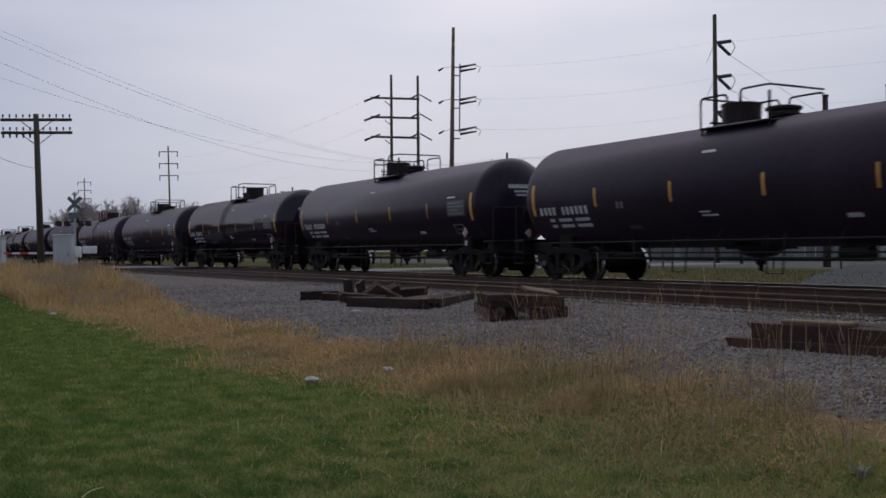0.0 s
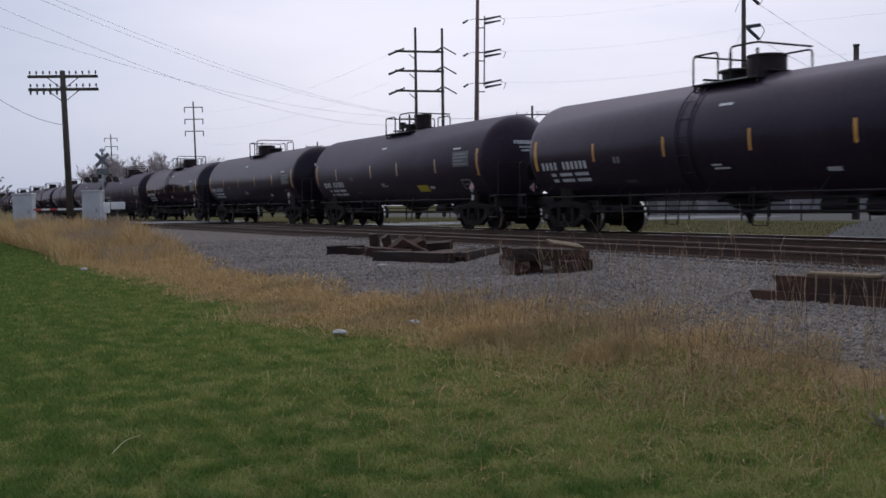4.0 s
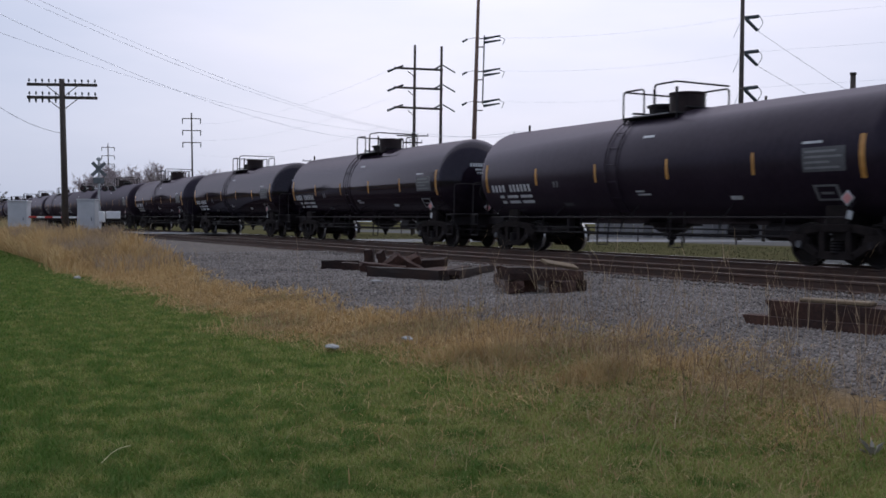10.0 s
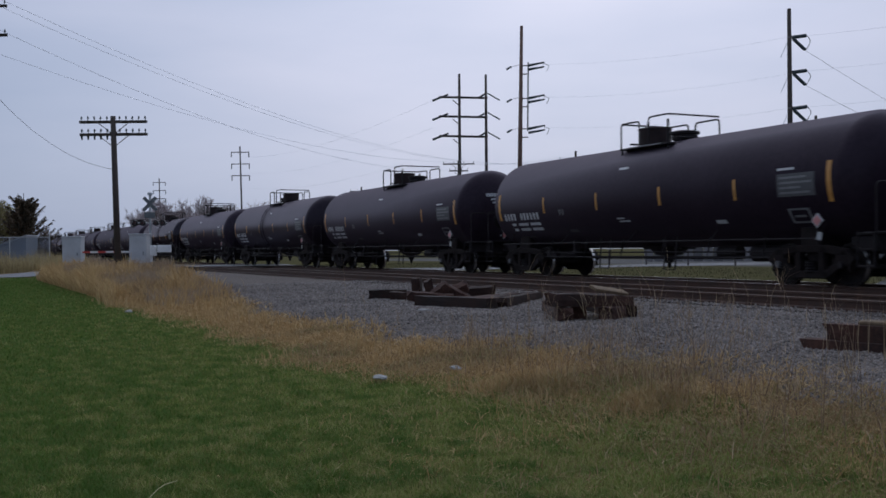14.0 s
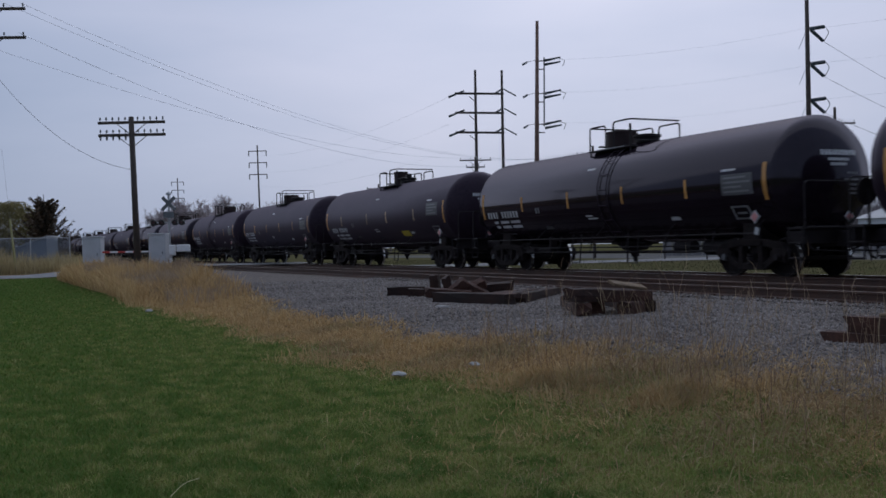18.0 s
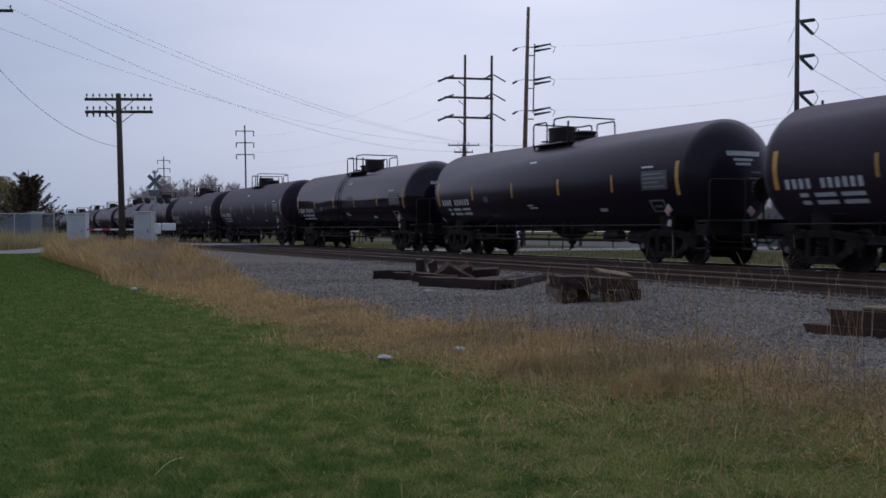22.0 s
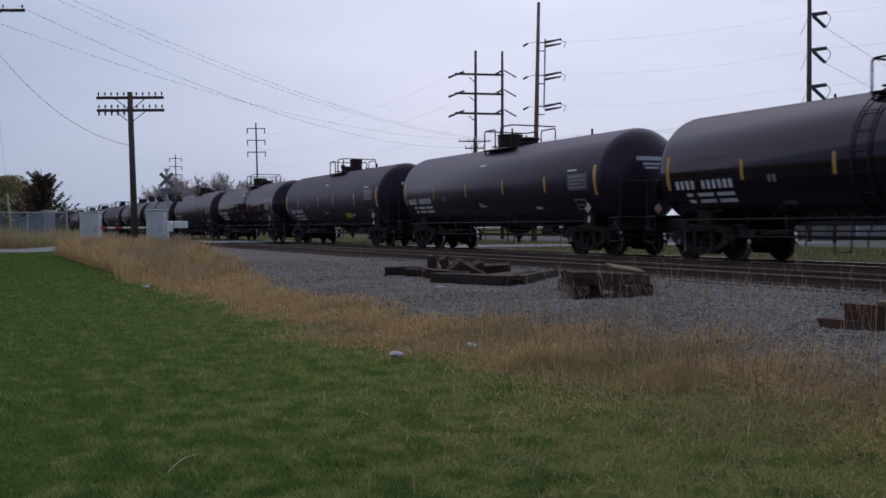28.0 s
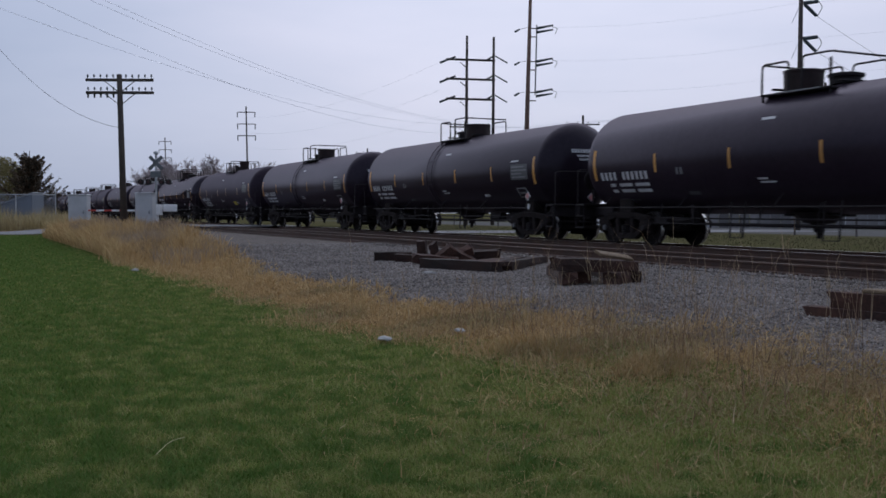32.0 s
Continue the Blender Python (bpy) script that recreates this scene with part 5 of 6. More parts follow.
def build_car():
    """A dark sedan, nose towards +x in its own space."""
    car = thing("parked_car", pose(-73.05, -0.95, ground_z(-73.05, -0.95) + 0.03, 0, 0, 68), "dark glossy car waiting on the asphalt road", "car")
    car.scale = (1.0, 1.05, 1.08)
    prof = [(-2.25, 0.35), (-2.3, 0.75), (-2.2, 0.98), (-1.55, 1.02), (-0.95, 1.40), (0.25, 1.44), (1.0, 1.02), (1.95, 0.90), (2.25, 0.70), (2.25, 0.32)]
    bm = bmesh.new()
    rings = []
    for y, k in ((-0.88, 0.94), (-0.8, 1.0), (0.8, 1.0), (0.88, 0.94)):
        rings.append([bm.verts.new((x * (0.99 if abs(y) > 0.85 else 1), y * (0.84 if z > 1.1 else 1), 0.2 + (z - 0.2) * (k if z > 0.5 else 1))) for x, z in prof])
    for a, b in zip(rings, rings[1:]):
        for i in range(len(prof)):
            j = (i + 1) % len(prof)
            bm.faces.new((a[i], b[i], b[j], a[j]))
    bm.faces.new(rings[0])
    bm.faces.new(rings[-1][::-1])
    bmesh.ops.recalc_face_normals(bm, faces=bm.faces)
    part("body", bm, CAR_PAINT, car, smooth=False)
    for s in (-1, 1):
        bm = bmesh.new()
        v = [bm.verts.new(c) for c in ((-1.4, s * 0.80, 1.03), (0.85, s * 0.80, 1.03), (0.2, s * 0.735, 1.33), (-0.85, s * 0.735, 1.31))]
        bm.faces.new(v if s < 0 else v[::-1])
        bmesh.ops.translate(bm, verts=bm.verts, vec=(0, s * 0.03, 0))
        part("side_window", bm, CAR_GLASS, car)
        part("headlight", box(0.22, 0.36, 0.16, pose(2.14, s * 0.62, 0.70), 0.04), LENS, car, "clear headlight")
        part("mirror", box(0.12, 0.18, 0.12, pose(0.75, s * 0.95, 1.02), 0.03), CAR_PAINT, car)
        for x in (-1.4, 1.38):
            w = part("wheel", lathe([(-0.1, 0.2), (-0.1, 0.31), (0.1, 0.31), (0.1, 0.2)], 18, "Y"), TYRE, car, "black tyre", pose(x, s * 0.80, 0.31))
            part("rim", lathe([(s * 0.06, 0.05), (s * 0.07, 0.19), (s * 0.105, 0.20), (s * 0.10, 0.05)], 14, "Y"), PALE_STEEL, w)
    bm = bmesh.new()
    v = [bm.verts.new(c) for c in ((0.98, -0.66, 1.06), (0.98, 0.66, 1.06), (0.32, 0.62, 1.40), (0.32, -0.62, 1.40))]
    bm.faces.new(v)
    bmesh.ops.translate(bm, verts=bm.verts, vec=(0.03, 0, 0.02))
    part("windscreen", bm, CAR_GLASS, car)
    part("bumper", box(0.18, 1.7, 0.22, pose(2.2, 0, 0.45), 0.05), CAR_PAINT, car)


build_car()


# ---- background beyond the tracks ----
def build_beyond():
    f = thing("field_fence", pose(0, 0, 0), "dark wooden rail fence at the field's far side", "fence")
    a, b = Vector((-95, 47, 0.15)), Vector((20, 47, 0.15))
    n = 24
    post = box(0.10, 0.10, 1.15, bevel=0.01)
    first = None
    for i in range(n + 1):
        p = a.lerp(b, i / n)
        if first is None:
            first = part("post", post, FENCE_DARK, f, at=pose(p.x, p.y, p.z + 0.55))
        else:
            part("post", first.data, None, f, at=pose(p.x, p.y, p.z + 0.55))
    for z in (0.65, 1.05):
        part("rail", box((b - a).length, 0.04, 0.06, pose((a.x + b.x) / 2, a.y - 0.1, z + 0.1)), FENCE_DARK, f)
    for x, y, w, d, h, turn in ((-38, 92, 26, 12, 4.2, 4), (-2, 84, 24, 12, 4.6, -6), (-78, 100, 18, 10, 3.6, 8)):
        shed = thing("warehouse", pose(x, y, 0.15, 0, 0, turn), "low pale metal warehouse with shallow grey roof", "building", "warehouses")
        part("walls", box(w, d, h, pose(0, 0, h / 2)), WALL_PALE, shed)
        bm = bmesh.new()
        v = [bm.verts.new(c) for c in ((-w / 2 - .4, -d / 2 - .4, h), (w / 2 + .4, -d / 2 - .4, h), (w / 2 + .4, d / 2 + .4, h), (-w / 2 - .4, d / 2 + .4, h), (-w / 2 - .4, 0, h + 1.2), (w / 2 + .4, 0, h + 1.2))]
        for q in ((0, 1, 5, 4), (2, 3, 4, 5), (1, 2, 5), (3, 0, 4), (3, 2, 1, 0)):
            bm.faces.new([v[i] for i in q])
        part("roof", bm, ROOF_GREY, shed)
        for i in range(3):
            part("door", box(3.0, 0.08, 2.8, pose(-w / 3 + i * w / 3, -d / 2 - 0.05, 1.42)), ROOF_GREY, shed, "grey roller door")


def build_board_fence():
    """Tall weathered boards beyond the lot."""
    f = thing("board_fence", pose(0, 0, 0), "tall pale weathered board fence beyond the gravel lot", "fence")
    a, b = Vector((-77.5, 59.0, 0.1)), Vector((-58.0, 78.0, 0.1))
    turn = math.degrees(math.atan2(b.y - a.y, b.x - a.x))
    n = 30
    rng = random.Random(12)
    first = None
    for i in range(n):
        p = a.lerp(b, (i + 0.5) / n)
        m = pose(p.x, p.y, 1.25 + rng.uniform(-0.05, 0.05), 0, rng.uniform(-0.6, 0.6), turn)
        if first is None:
            first = part("board", box((b - a).length / n - 0.06, 0.05, 2.5, bevel=0.01), BOARD, f, at=m)
        else:
            part("board", first.data, None, f, at=m)
    for z in (0.5, 2.0):
        part("rail", box((b - a).length, 0.06, 0.1, pose((a.x + b.x) / 2 - 0.05, (a.y + b.y) / 2 + 0.05, z, 0, 0, turn)), FENCE_DARK, f)


build_beyond()
build_board_fence()


# ---- trees ----
def bare_tree_mesh(seed, height):
    """Trunk, limbs and many fine twigs, as (wood, twigs)."""
    rng = random.Random(seed)
    wood = bmesh.new()
    tv, tf = [], []

    def grow(p, d, length, r, depth):
        q = p + d * length
        if depth < 3:
            rod(p, q, r, r * 0.65, 6 if depth < 2 else 4, wood)
        else:
            b = len(tv)
            s = d.cross(Vector((rng.uniform(-1, 1), rng.uniform(-1, 1), 0.3))).normalized() * max(r, 0.034)
            tv.extend([tuple(p - s), tuple(p + s), tuple(q)])
            tf.append((b, b + 1, b + 2))
        if depth >= 5:
            return
        for _ in range((4, 4, 4, 5, 4)[depth]):
            nd = (d + Vector((rng.uniform(-1, 1), rng.uniform(-1, 1), rng.uniform(-0.25, 0.7))) * 0.85).normalized()
            grow(p + d * length * rng.uniform(0.45, 1.0), nd, length * rng.uniform(0.5, 0.8), r * 0.5, depth + 1)
    grow(Vector((0, 0, -0.2)), Vector((rng.uniform(-.08, .08), rng.uniform(-.08, .08), 1)).normalized(), height * 0.36, height * 0.02, 0)
    return wood, mesh_from("twigs", tv, tf, TWIG)


def build_trees():
    rng = random.Random(4)
    kinds = []
    for i in range(3):
        t = thing("bare_tree", pose(-60, 100 + 6 * i, 0.1), "leafless grey-brown tree with fine twigs in the distance", "tree", "distant bare trees")
        wood, twigs = bare_tree_mesh(20 + i, 11)
        part("trunk", wood, BARK, t)
        part("crown", twigs, None, t, "haze of bare twigs")
        kinds.append(t)

    def at(b, dist):
        """b: degrees from +y towards -x."""
        a = radians(b)
        return -math.sin(a) * dist, math.cos(a) * dist
    spots = [(kinds[0], 48.2, 118), (kinds[1], 76.5, 232), (kinds[2], 78.0, 246)]
    for b, dist in ((75.2, 240), (75.9, 255), (77.2, 228), (77.7, 262), (78.6, 236), (79.3, 250), (79.9, 240), (80.6, 255), (74.2, 270), (73.2, 285),
                    (81.3, 250), (82.2, 265), (84.2, 320), (84.9, 330), (85.6, 322), (83.3, 310), (70.5, 300), (68.0, 320), (86.6, 350), (71.8, 330),
                    (75.5, 290), (76.2, 280), (76.9, 300), (77.4, 285), (78.3, 290), (79.0, 300), (79.6, 280), (80.2, 295), (81.0, 290), (74.7, 300), (73.7, 310), (76.6, 262), (78.9, 270),
                    (39.0, 150), (39.9, 162), (40.7, 146), (41.4, 158), (42.1, 148), (42.8, 165), (43.4, 150), (44.0, 160), (44.6, 147), (45.2, 156), (45.9, 150)):
        spots.append((None, b, dist))
    for k, b, dist in spots:
        x, y = at(b, dist)
        m = pose(x, y, 0.1, 0, 0, rng.uniform(0, 360))
        s = rng.uniform(0.68, 0.82) if b < 47 else rng.uniform(1.25, 1.6) if b < 81 else rng.uniform(0.75, 1.0)
        if k is None:
            copy_thing(kinds[rng.randrange(3)], m).scale = (s, s, s)
        else:
            k.matrix_basis = m
    # a belt of grey leafless brush at the field's far edge
    r3 = random.Random(31)
    vs, fs = [], []
    for _ in range(14000):
        x, y = at(r3.uniform(38.6, 47.2), r3.uniform(140, 160))
        top = 7.6 * (0.72 + 0.45 * wobble(x, y, 0.12) + 0.25 * wobble(x, y, 0.5))
        z = top * r3.random() ** 0.7 * 0.8
        h = r3.uniform(0.6, 2.2)
        d = Vector((r3.gauss(0, 0.4), r3.gauss(0, 0.4), 1)).normalized() * h
        w = Vector((r3.uniform(-1, 1), r3.uniform(-1, 1), 0)).normalized() * r3.uniform(0.02, 0.07)
        n = len(vs)
        p = Vector((x, y, z))
        vs += [tuple(p - w), tuple(p + w), tuple(p + d)]
        fs.append((n, n + 1, n + 2))
    tagged(new("brush", mesh_from("brush", vs, fs, THICKET)), "belt of grey leafless brush at the field's far edge", "brush", kind="stuff")
    # conifer with drooping, broken-outlined boughs
    con = thing("conifer", pose(-111.0, 6.6, 0.2), "dark ragged evergreen conifer behind the fence", "tree")
    part("trunk", rod((0, 0, -0.2), (0.1, 0, 7.4), 0.17, 0.03, 8), BARK, con)
    r2 = random.Random(9)
    vs, fs = [], []
    for i in range(104):
        z = 0.4 + 6.2 * (i / 104) ** 0.9
        reach = (3.5 * (1 - z / 8.4) + 0.35) * r2.uniform(0.5, 1.15)
        a = i * 2.399 + r2.uniform(-.3, .3)
        d = Vector((math.cos(a), math.sin(a), 0))
        for j in range(34):
            k = (j + 0.5) / 34
            c = Vector((0, 0, z)) + d * reach * k + Vector((0, 0, reach * (0.12 * k + 0.5 * k * k) - 0.1))
            for _ in range(3):
                o = Vector((r2.gauss(0, 1), r2.gauss(0, 1), r2.gauss(0, 0.7))).normalized() * 0.44 * (1.25 - 0.75 * k)
                s = Vector((r2.uniform(-1, 1), r2.uniform(-1, 1), r2.uniform(-1, 1))) * 0.085
                n = len(vs)
                vs += [tuple(c - s), tuple(c + s), tuple(c + o + d * 0.12)]
                fs.append((n, n + 1, n + 2))
    part("crown", mesh_from("crown", vs, fs, NEEDLES), None, con, "dark green needle boughs")
    # rounded shrubby trees, thinly leaved
    for x, y, h, w in ((-118, 3.5, 7.2, 3.2), (-112, -4.5, 5.0, 3.4), (-124, -9, 6.0, 4.0)):
        t = thing("shrubby_tree", pose(x, y, 0.1), "rounded olive-brown shrubby tree in thin leaf", "tree", "shrubby trees")
        wood, twigs = bare_tree_mesh(int(-x), h * 0.9)
        part("trunk", wood, BARK, t)
        vs, fs = [], []
        for _ in range(26000):
            p = Vector((r2.gauss(0, 1), r2.gauss(0, 1), r2.gauss(0, 1))).normalized() * r2.uniform(0.45, 1) ** 0.5
            p *= 1 + 0.22 * noise.noise(p * 2.2 + Vector((x, y, 0)))
            c = Vector((p.x * w, p.y * w, h * 0.55 + p.z * h * 0.45))
            o, s = (Vector((r2.uniform(-1, 1), r2.uniform(-1, 1), r2.uniform(-1, 1))) * 0.12 for _ in range(2))
            n = len(vs)
            vs += [tuple(c - s), tuple(c + s), tuple(c + o)]
            fs.append((n, n + 1, n + 2))
        part("crown", mesh_from("crown", vs, fs, OLIVE_LEAF), None, t, "thin olive foliage")


build_trees()


# ---- litter ----
def litter(x, y, w, d, h, seed, label):
    rng = random.Random(seed)
    bm = bmesh.new()
    bmesh.ops.create_icosphere(bm, subdivisions=2, radius=0.5)
    for v in bm.verts:
        k = 1 + 0.35 * noise.noise(v.co * 3 + Vector((seed, 0, 0)))
        v.co = Vector((v.co.x * w * k, v.co.y * d * k, max(-0.2, v.co.z) * h * k))
    ob = part("litter", bm, TRASH, at=pose(x, y, ground_z(x, y) + h * 0.25 + 0.035, 0, 0, rng.uniform(0, 180)))
    tagged(ob, label, "litter")


litter(-10.2, 4.2, 0.20, 0.12, 0.06, 1, "crumpled white paper cup lying in the grass")
litter(-9.95, 5.0, 0.18, 0.12, 0.06, 2, "crumpled white plastic scrap in dry grass")
litter(-24.6, 3.75, 0.20, 0.16, 0.08, 3, "crumpled white plastic bag on the lawn")
litter(-15.5, 7.2, 0.24, 0.08, 0.05, 4, "flattened white scrap on the gravel")


stem = pipe(bend([(-5.9, 1.01, 0.05), (-6.08, 1.12, 0.08), (-6.24, 1.24, 0.06)], 0.15), 0.0028, 5)
tagged(part("dead_stem", stem, STEM), "single pale dry stem lying on the lawn", "plant stem")


def pale_plant():
    plant = thing("dried_plant", pose(-3.86, 4.99, ground_z(-3.86, 4.99)), "pale grey dried plant in rough grass", "plant")
    rng = random.Random(3)
    for i in range(16):
        a, h = rng.uniform(0, 6.28), rng.uniform(0.03, 0.11)
        d = Vector((math.cos(a), math.sin(a), 0))
        bm = bmesh.new()
        w = Vector((-d.y, d.x, 0)) * 0.013
        v = [bm.verts.new(c) for c in (d * 0.01, d * 0.045 - w + Vector((0, 0, h * 0.7)), d * 0.08 + Vector((0, 0, h)), d * 0.045 + w + Vector((0, 0, h * 0.7)))]
        bm.faces.new(v)
        part("leaf", bm, PALE_LEAF, plant)


pale_plant()


# ---- grass, weeds and stones, in numbers past counting ----
def scatter(name, blades, material, label, category):
    """blades: (x, y, z, height, width, turn, lean x, lean y); bent blades of two quads and a tip."""
    n = len(blades)
    b = np.array(blades)
    x, y, z, h, w, turn, lx, ly = b.T
    cx, cy = np.cos(turn) * w / 2, np.sin(turn) * w / 2
    v = np.zeros((n, 5, 3))
    v[:, 0] = np.stack([x - cx, y - cy, z - 0.02], -1)
    v[:, 1] = np.stack([x + cx, y + cy, z - 0.02], -1)
    v[:, 2] = np.stack([x + lx * 0.35 - cx * 0.8, y + ly * 0.35 - cy * 0.8, z + h * 0.6], -1)
    v[:, 3] = np.stack([x + lx * 0.35 + cx * 0.8, y + ly * 0.35 + cy * 0.8, z + h * 0.6], -1)
    v[:, 4] = np.stack([x + lx, y + ly, z + h], -1)
    base = np.arange(n)[:, None] * 5
    quad = np.concatenate([base, base + 1, base + 3, base + 2], 1)
    tri = np.concatenate([base + 2, base + 3, base + 4], 1)
    me = bpy.data.meshes.new(name)
    me.vertices.add(5 * n)
    me.vertices.foreach_set("co", v.ravel())
    me.loops.add(7 * n)
    me.loops.foreach_set("vertex_index", np.concatenate([quad, tri], 1).ravel())
    me.polygons.add(2 * n)
    starts = np.stack([np.arange(n) * 7, np.arange(n) * 7 + 4], 1).ravel()
    me.polygons.foreach_set("loop_start", starts)
    me.update(calc_edges=True)
    me.materials.append(material)
    return tagged(new(name, me), label, category, kind="stuff")


def wedge(rng, r0, r1, b0=34.0, b1=93.0, power=1.0):
    """A spot in the stretch of lawn between two bearings, denser near the lawn's corner."""
    r = r0 + (r1 - r0) * rng.random() ** power
    a = radians(rng.uniform(b0, b1))
    return -math.sin(a) * r, math.cos(a) * r, r


def grow():
    rng = random.Random(7)
    lawn = []
    while len(lawn) < 260000:
        x, y, r = wedge(rng, 4.2, 66, power=2.2)
        e = edge_lawn(x) + 0.35 * wobble(x, y, 1.7)
        if x > -10:
            e += 0.55 * (edge_gravel(x) - 0.35 - e) * smooth_step(-10, -8.2, x)
        if y > e + 0.25 or rng.random() < 0.25 * smooth_step(e - 0.6, e + 0.2, y):
            continue
        clump = 0.5 + 0.5 * wobble(x, y, 1.4) + 0.35 * wobble(x, y, 5.0)
        h = (0.018 + 0.034 * rng.random()) * (0.7 + 0.6 * max(0, clump))
        lean = h * 1.1
        lawn.append((x, y, ground_z(x, y), h, 0.0025 + 0.0007 * r * rng.uniform(0.7, 1.3), rng.uniform(0, 6.28), rng.gauss(0, lean * 0.9), rng.gauss(0, lean * 0.9)))
    # the lawn goes on all round
    while len(lawn) < 310000:
        r, a = 11 * rng.random() ** 0.6, rng.uniform(0, 6.2832)
        x, y = r * math.cos(a), r * math.sin(a)
        if y > edge_lawn(x) or (r > 4.2 and x < 0 and 0.0 < y < -x * 1.5):
            continue
        h = 0.018 + 0.034 * rng.random()
        lawn.append((x, y, ground_z(x, y), h, 0.008, rng.uniform(0, 6.28), rng.gauss(0, h), rng.gauss(0, h)))
    scatter("lawn_grass", lawn, BLADES, "short green lawn grass with pale dead blades", "grass")
    straw = []
    while len(straw) < 105000:
        if rng.random() < 0.25:
            x, y = rng.uniform(-58, -26), rng.uniform(4.1, 8.0)
        else:
            x, y, r = wedge(rng, 5, 32, 40, 86)
        lo, hi = edge_lawn(x), edge_gravel(x)
        mid = smooth_step(lo - 0.5, lo + 0.35, y + 0.4 * wobble(x, y, 1.2)) * (1 - smooth_step(hi - 0.3, hi + 0.45 + 0.45 * smooth_step(-12, -9, x), y + 0.4 * wobble(x, y, 1.9)))
        thin = (0.10 + 0.5 * max(0.0, wobble(x, y, 1.3) + 0.4 * wobble(x, y, 3.1))) * smooth_step(lo - 3.4, lo, y) * smooth_step(-9.5, -5.5, x) * (y < hi)
        mid *= 1 - 0.18 * smooth_step(-9.8, -8.2, x) * (0.5 + wobble(x, y, 0.8))
        if rng.random() > max(mid, thin):
            continue
        far = smooth_step(-24, -34, x)
        tuft = max(0.0, 0.55 + 0.8 * wobble(x, y, 1.1) + 0.5 * wobble(x, y, 3.0))
        r = math.hypot(x, y)
        if rng.random() < 0.2 + 0.8 * far - 0.06 * smooth_step(-12, -9, x):
            h = (0.04 + 0.18 * rng.random() ** 2) * (0.4 + tuft) * (1 + 2.4 * far) * (1 - 0.3 * smooth_step(-12, -9, x))
            lean = h * 0.45
        else:
            h = 0.015 + 0.05 * rng.random()
            lean = 0.12
        straw.append((x, y, ground_z(x, y), h, 0.003 + 0.0008 * r, rng.uniform(0, 6.28), rng.gauss(0.02, lean), rng.gauss(0, lean)))
    # a low tangled mound of dead stems where the verge is widest
    for _ in range(5200):
        x = rng.uniform(-9.6, -6.2)
        y = rng.gauss(edge_lawn(x) + 0.42, 0.26)
        k = max(0.0, 0.55 + 0.9 * wobble(x, y, 1.6))
        h = rng.uniform(0.05, 0.24) * k * smooth_step(-9.7, -8.6, x) * smooth_step(-6.1, -7.0, x)
        if h > 0.03:
            straw.append((x, y, ground_z(x, y), h, 0.0085, rng.uniform(0, 6.28), rng.gauss(0.03, h * 0.7), rng.gauss(0, h * 0.7)))
    scatter("dry_grass", straw, STRAW, "matted dry straw-coloured grass between lawn and gravel", "grass")
    tall_grass = []
    while len(tall_grass) < 40000:
        x, y = rng.uniform(-56, -25), rng.uniform(4.6, 8.4)
        if y < edge_lawn(x) + 0.3 + 0.5 * wobble(x, y, 0.6) or y > edge_gravel(x) + 1.2 * smooth_step(-30, -45, x) + 0.2 or rng.random() > smooth_step(-24, -31, x):
            continue
        h = rng.uniform(0.25, 0.85) * (0.55 + 0.45 * smooth_step(-26, -36, x)) * (0.85 + 0.6 * wobble(x, y, 0.7))
        tall_grass.append((x, y, ground_z(x, y), h, 0.02, rng.uniform(0, 6.28), rng.gauss(0.03, h * 0.22), rng.gauss(0, h * 0.22)))
    roadside = []
    while len(roadside) < 16000:
        x, y = rng.uniform(-88, -80.2), rng.uniform(-24, 9.5)
        h = rng.uniform(0.6, 2.0) * (0.75 + 0.6 * wobble(x, y, 0.3)) * (0.55 + 0.45 * smooth_step(-80, -83, x)) * (1 + 0.35 * smooth_step(4, 0, abs(y - 0.5)))
        roadside.append((x, y, ground_z(x, y), h, 0.045, rng.uniform(0, 6.28), rng.gauss(0.0, h * 0.22), rng.gauss(0, h * 0.22)))
    scatter("roadside_weeds", roadside, ROADSIDE, "rank tan and yellow weeds along the far side of the road", "weeds")
    while len(tall_grass) < 52000:
        x, y = rng.uniform(-104, -86), rng.uniform(-20, 11.5)
        h = rng.uniform(0.3, 1.0) * (0.8 + 0.5 * wobble(x, y, 0.25))
        tall_grass.append((x, y, ground_z(x, y), h, 0.09, rng.uniform(0, 6.28), rng.gauss(0.0, h * 0.2), rng.gauss(0, h * 0.2)))
    scatter("tall_dry_grass", tall_grass, TALL_STRAW, "tall tan dead grass and weeds beside the road", "grass")
    stalks = []
    for _ in range(360):
        if rng.random() < 0.8:
            x, y = rng.uniform(-10.8, -3.6), rng.uniform(4.9, 8.3)
        else:
            x, y = rng.uniform(-22, -9), rng.uniform(4.6, 6.6)
        h = rng.uniform(0.25, 0.75) if rng.random() < 0.8 else rng.uniform(0.7, 1.15)
        lx, ly = rng.gauss(0, h * 0.24), rng.gauss(0, h * 0.24)
        if rng.random() > 0.35 + 0.9 * wobble(x, y, 0.9) + (0.35 if -10 < x < -6 else 0):
            continue
        z = ground_z(x, y)
        stalks.append((x, y, z, h, 0.005, rng.uniform(0, 6.28), lx, ly))
        stalks.append((x, y, z, h, 0.005, rng.uniform(0, 6.28), lx, ly))
        for _ in range(rng.randrange(2, 7)):
            k = rng.uniform(0.4, 0.95)
            s = h * rng.uniform(0.1, 0.28)
            stalks.append((x + lx * k, y + ly * k, z + h * k * 0.97, s, 0.0045, rng.uniform(0, 6.28), rng.gauss(0, s * 0.6), rng.gauss(0, s * 0.6)))
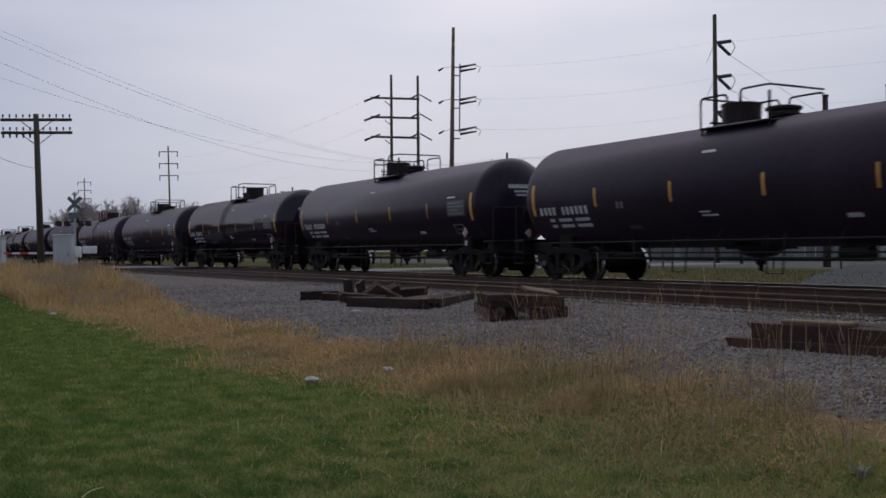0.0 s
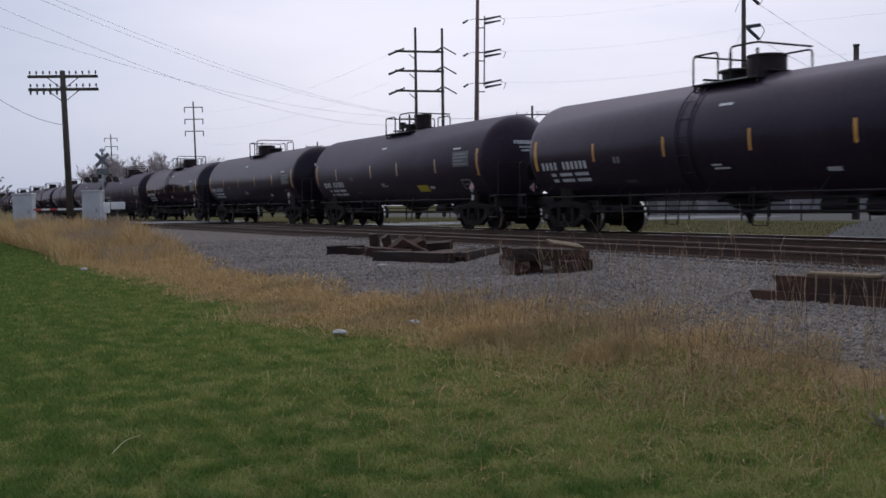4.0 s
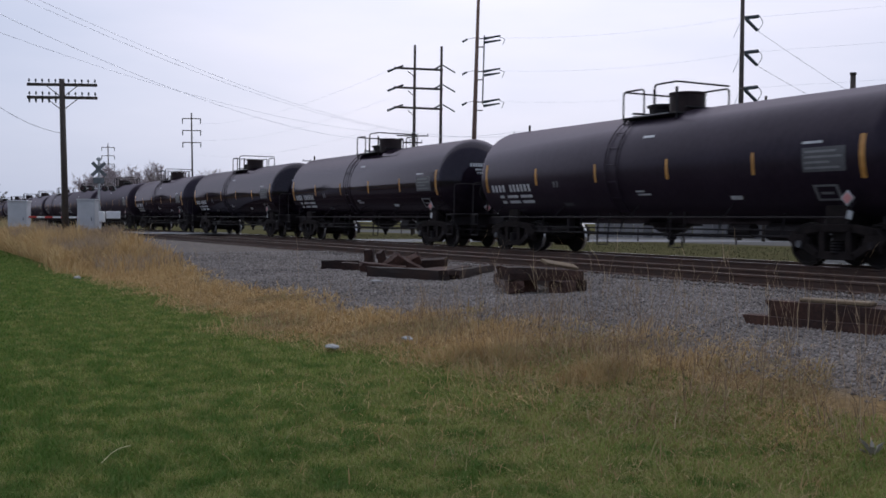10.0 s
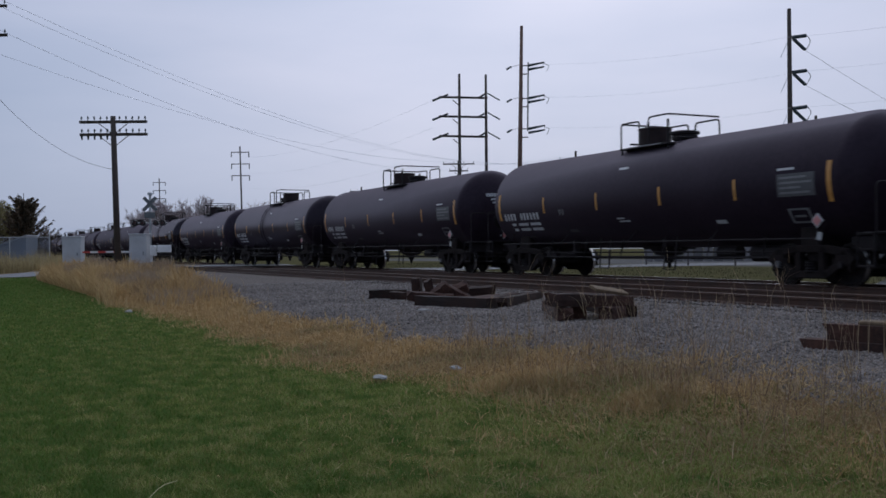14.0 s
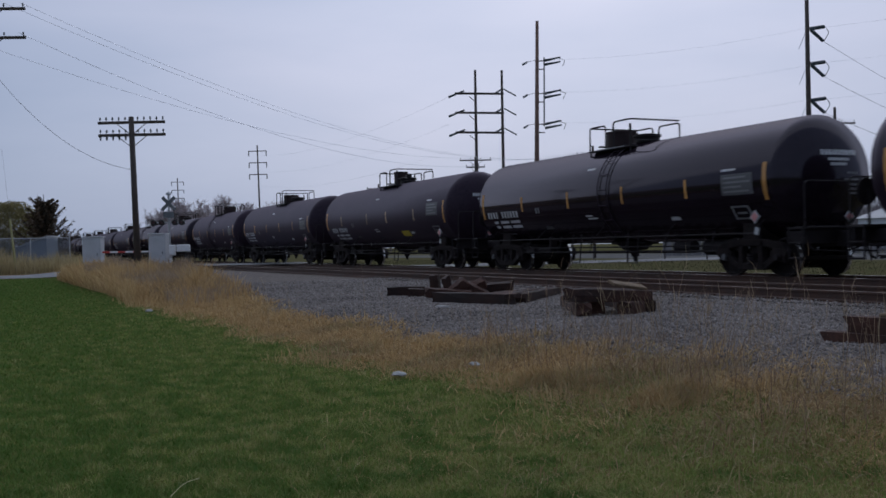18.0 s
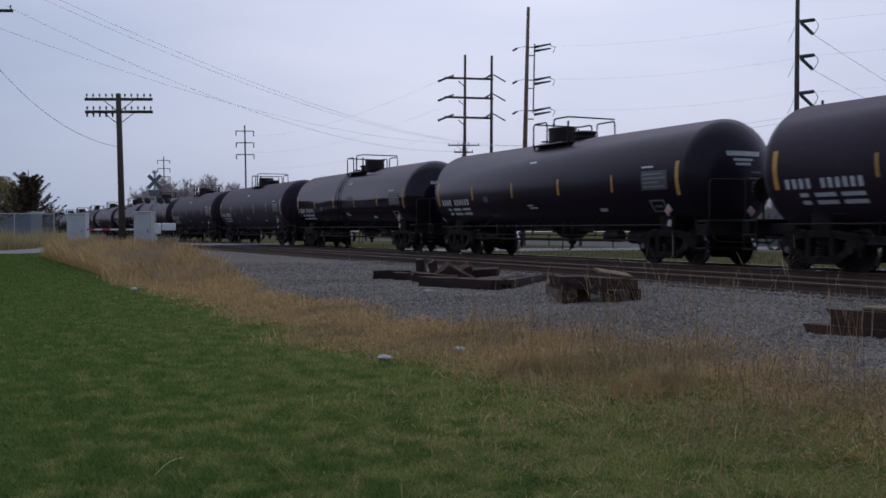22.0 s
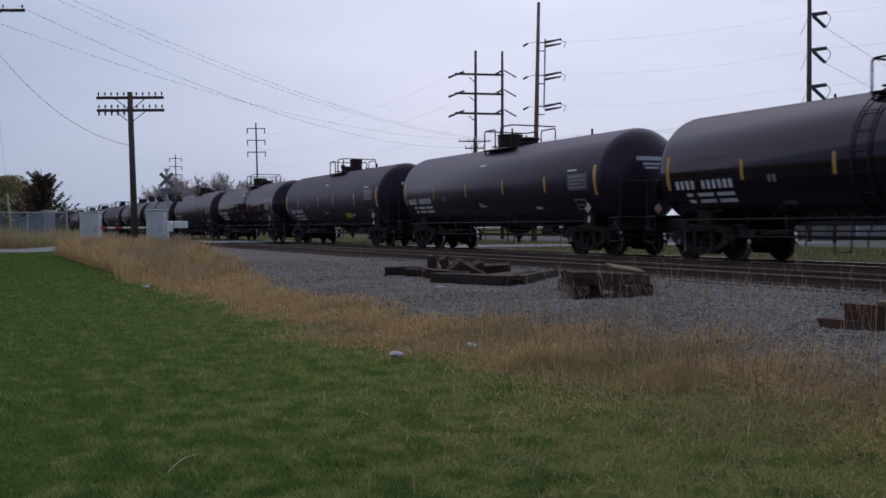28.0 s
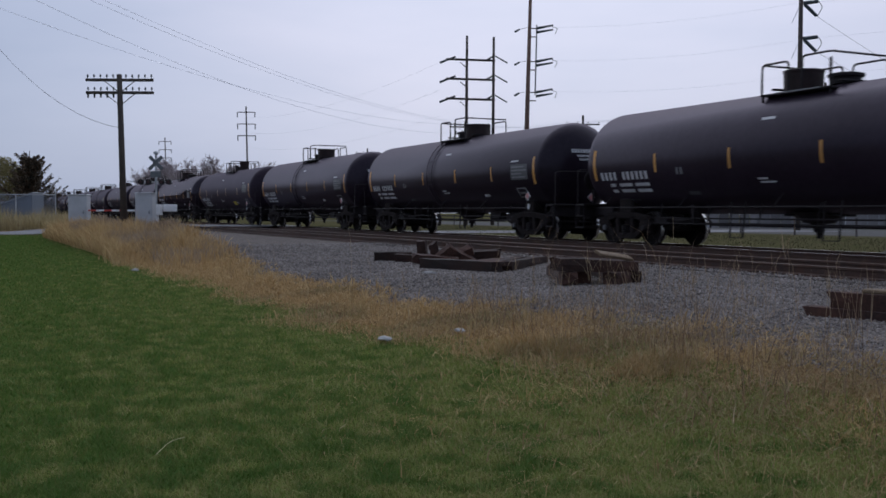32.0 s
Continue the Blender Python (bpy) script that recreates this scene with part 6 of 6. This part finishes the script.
    for x, y, h, lx, ly in ((-5.05, 5.32, 0.97, 0.03, 0.03), (-5.0, 5.0, 0.38, -0.1, -0.1), (-13.3, 9.75, 0.92, -0.2, -0.28), (-12.2, 8.9, 0.5, -0.1, -0.2), (-12.15, 9.2, 0.45, -0.08, -0.12),
                            (-5.55, 5.1, 0.4, -0.06, -0.06), (-6.3, 7.0, 0.75, 0.05, 0.05), (-7.0, 8.0, 0.6, 0, 0.02), (-8.6, 9.8, 0.6, -0.06, -0.05),
                            (-6.6, 7.75, 0.6, 0.05, -0.06), (-6.3, 7.6, 0.7, -0.08, 0.02), (-6.1, 7.8, 0.55, 0.1, 0.05), (-5.9, 7.5, 0.65, -0.12, 0.06)):
        for k in (0, 1.57):
            stalks.append((x, y, ground_z(x, y), h, 0.007, k, lx, ly))
            stalks.append((x + lx * 0.2, y + ly * 0.2, ground_z(x, y), h * 0.8, 0.006, k + 0.6, lx * 0.8 + 0.04, ly * 0.8))
    # brush in clumps along the edge of the gravel
    for _ in range(32):
        cx = rng.uniform(-11.5, -4.2)
        cy = edge_gravel(cx) + rng.uniform(-1.0, 0.9)
        tall = rng.uniform(0.14, 0.42)
        for _ in range(rng.randrange(12, 44)):
            x, y = rng.gauss(cx, 0.16), rng.gauss(cy, 0.13)
            h = tall * rng.uniform(0.5, 1.3)
            stalks.append((x, y, ground_z(x, y), h, 0.0055, rng.uniform(0, 6.28), rng.gauss(0, h * 0.4), rng.gauss(0, h * 0.4)))
    for _ in range(500):
        x, y = rng.uniform(-11, -4), rng.uniform(4.4, 7.4)
        a, s = rng.uniform(0, 6.28), rng.uniform(0.12, 0.4)
        stalks.append((x, y, ground_z(x, y) + 0.03, rng.uniform(0.02, 0.09), 0.006, a + 1.57, s * math.cos(a), s * math.sin(a)))
    scatter("dead_weeds", stalks, WEED, "thin brown dead weed stalks standing at the gravel's edge", "weeds")
    # field grass behind the tracks
    field = []
    while len(field) < 24000:
        x, y = rng.uniform(-90, 6), rng.uniform(21.5, 44)
        h = rng.uniform(0.03, 0.09)
        field.append((x, y, ground_z(x, y), h, 0.035, rng.uniform(0, 6.28), rng.gauss(0, h * 0.4), rng.gauss(0, h * 0.4)))
    scatter("field_grass", field, FIELD_GRASS, "rough grass on the field behind the tracks", "grass")


grow()


def gravel_stones():
    rng = np.random.default_rng(5)
    shape = np.array([(1, 0, 0), (-1, 0, 0), (0, 1, 0), (0, -1, 0), (0, 0, 1), (0, 0, -1)], float)
    tris = np.array([(0, 2, 4), (2, 1, 4), (1, 3, 4), (3, 0, 4), (2, 0, 5), (1, 2, 5), (3, 1, 5), (0, 3, 5)])
    spots = []
    r2 = random.Random(11)
    while len(spots) < 70000:
        x, y, r = wedge(r2, 6.5, 34, 28, 84, 1.2)
        if y < edge_gravel(x) - 0.25 + 0.5 * r2.random() or y > 16.6 or (12.4 < y < 14.95 and r2.random() < 0.8):
            continue
        spots.append((x, y, ground_z(x, y) + (0.02 if y > 12 else 0), r))
    p = np.array(spots)
    n = len(p)
    size = rng.uniform(0.011, 0.029, n) * (0.8 + 0.02 * p[:, 3])
    v = shape[None] * rng.uniform(0.6, 1.25, (n, 6, 1)) * size[:, None, None] + rng.normal(0, 0.15, (n, 6, 3)) * size[:, None, None]
    a = rng.uniform(0, 6.28, n)
    c, s = np.cos(a)[:, None], np.sin(a)[:, None]
    v = np.stack([v[..., 0] * c - v[..., 1] * s, v[..., 0] * s + v[..., 1] * c, v[..., 2] * 0.8], -1) + p[:, None, :3]
    f = tris[None] + (np.arange(n) * 6)[:, None, None]
    me = bpy.data.meshes.new("gravel_stones")
    me.vertices.add(6 * n)
    me.vertices.foreach_set("co", v.ravel())
    me.loops.add(24 * n)
    me.loops.foreach_set("vertex_index", f.ravel())
    me.polygons.add(8 * n)
    me.polygons.foreach_set("loop_start", np.arange(8 * n) * 3)
    me.update(calc_edges=True)
    me.materials.append(STONES)
    tagged(new("gravel_stones", me), "loose grey crushed-stone gravel beside the tracks", "gravel", kind="stuff")


gravel_stones()


def motions():
    edge = -24.36
    for k, car in CARS:
        rows = []
        for i in range(9):
            t = 4.0 * i
            rows.append((t, pose(edge + HALF - PITCH * k + ease(t), TRAIN_Y, RAIL_Z)))
        walk(car, rows)
    # the wheels roll; alike wheelsets share one set of keys
    rolled = {}
    for k, car in CARS:
        for ob in car.children_recursive:
            if ob.name.split(".")[0] != "wheelset":
                continue
            x = round(ob.matrix_basis.translation.x, 3)
            if x not in rolled:
                rows = []
                for i in range(961):
                    t = i / 30
                    rows.append((t, pose(x, 0, R_WHEEL) @ Matrix.Rotation((ease(t) / R_WHEEL) % 6.2831853, 4, "Y")))
                walk(ob, rows)
                rolled[x] = ob
            elif ob is not rolled[x]:
                keys = ob.animation_data_create()
                ob.rotation_mode = "QUATERNION"
                keys.action = rolled[x].animation_data.action
                keys.action_slot = rolled[x].animation_data.action_slot


motions()
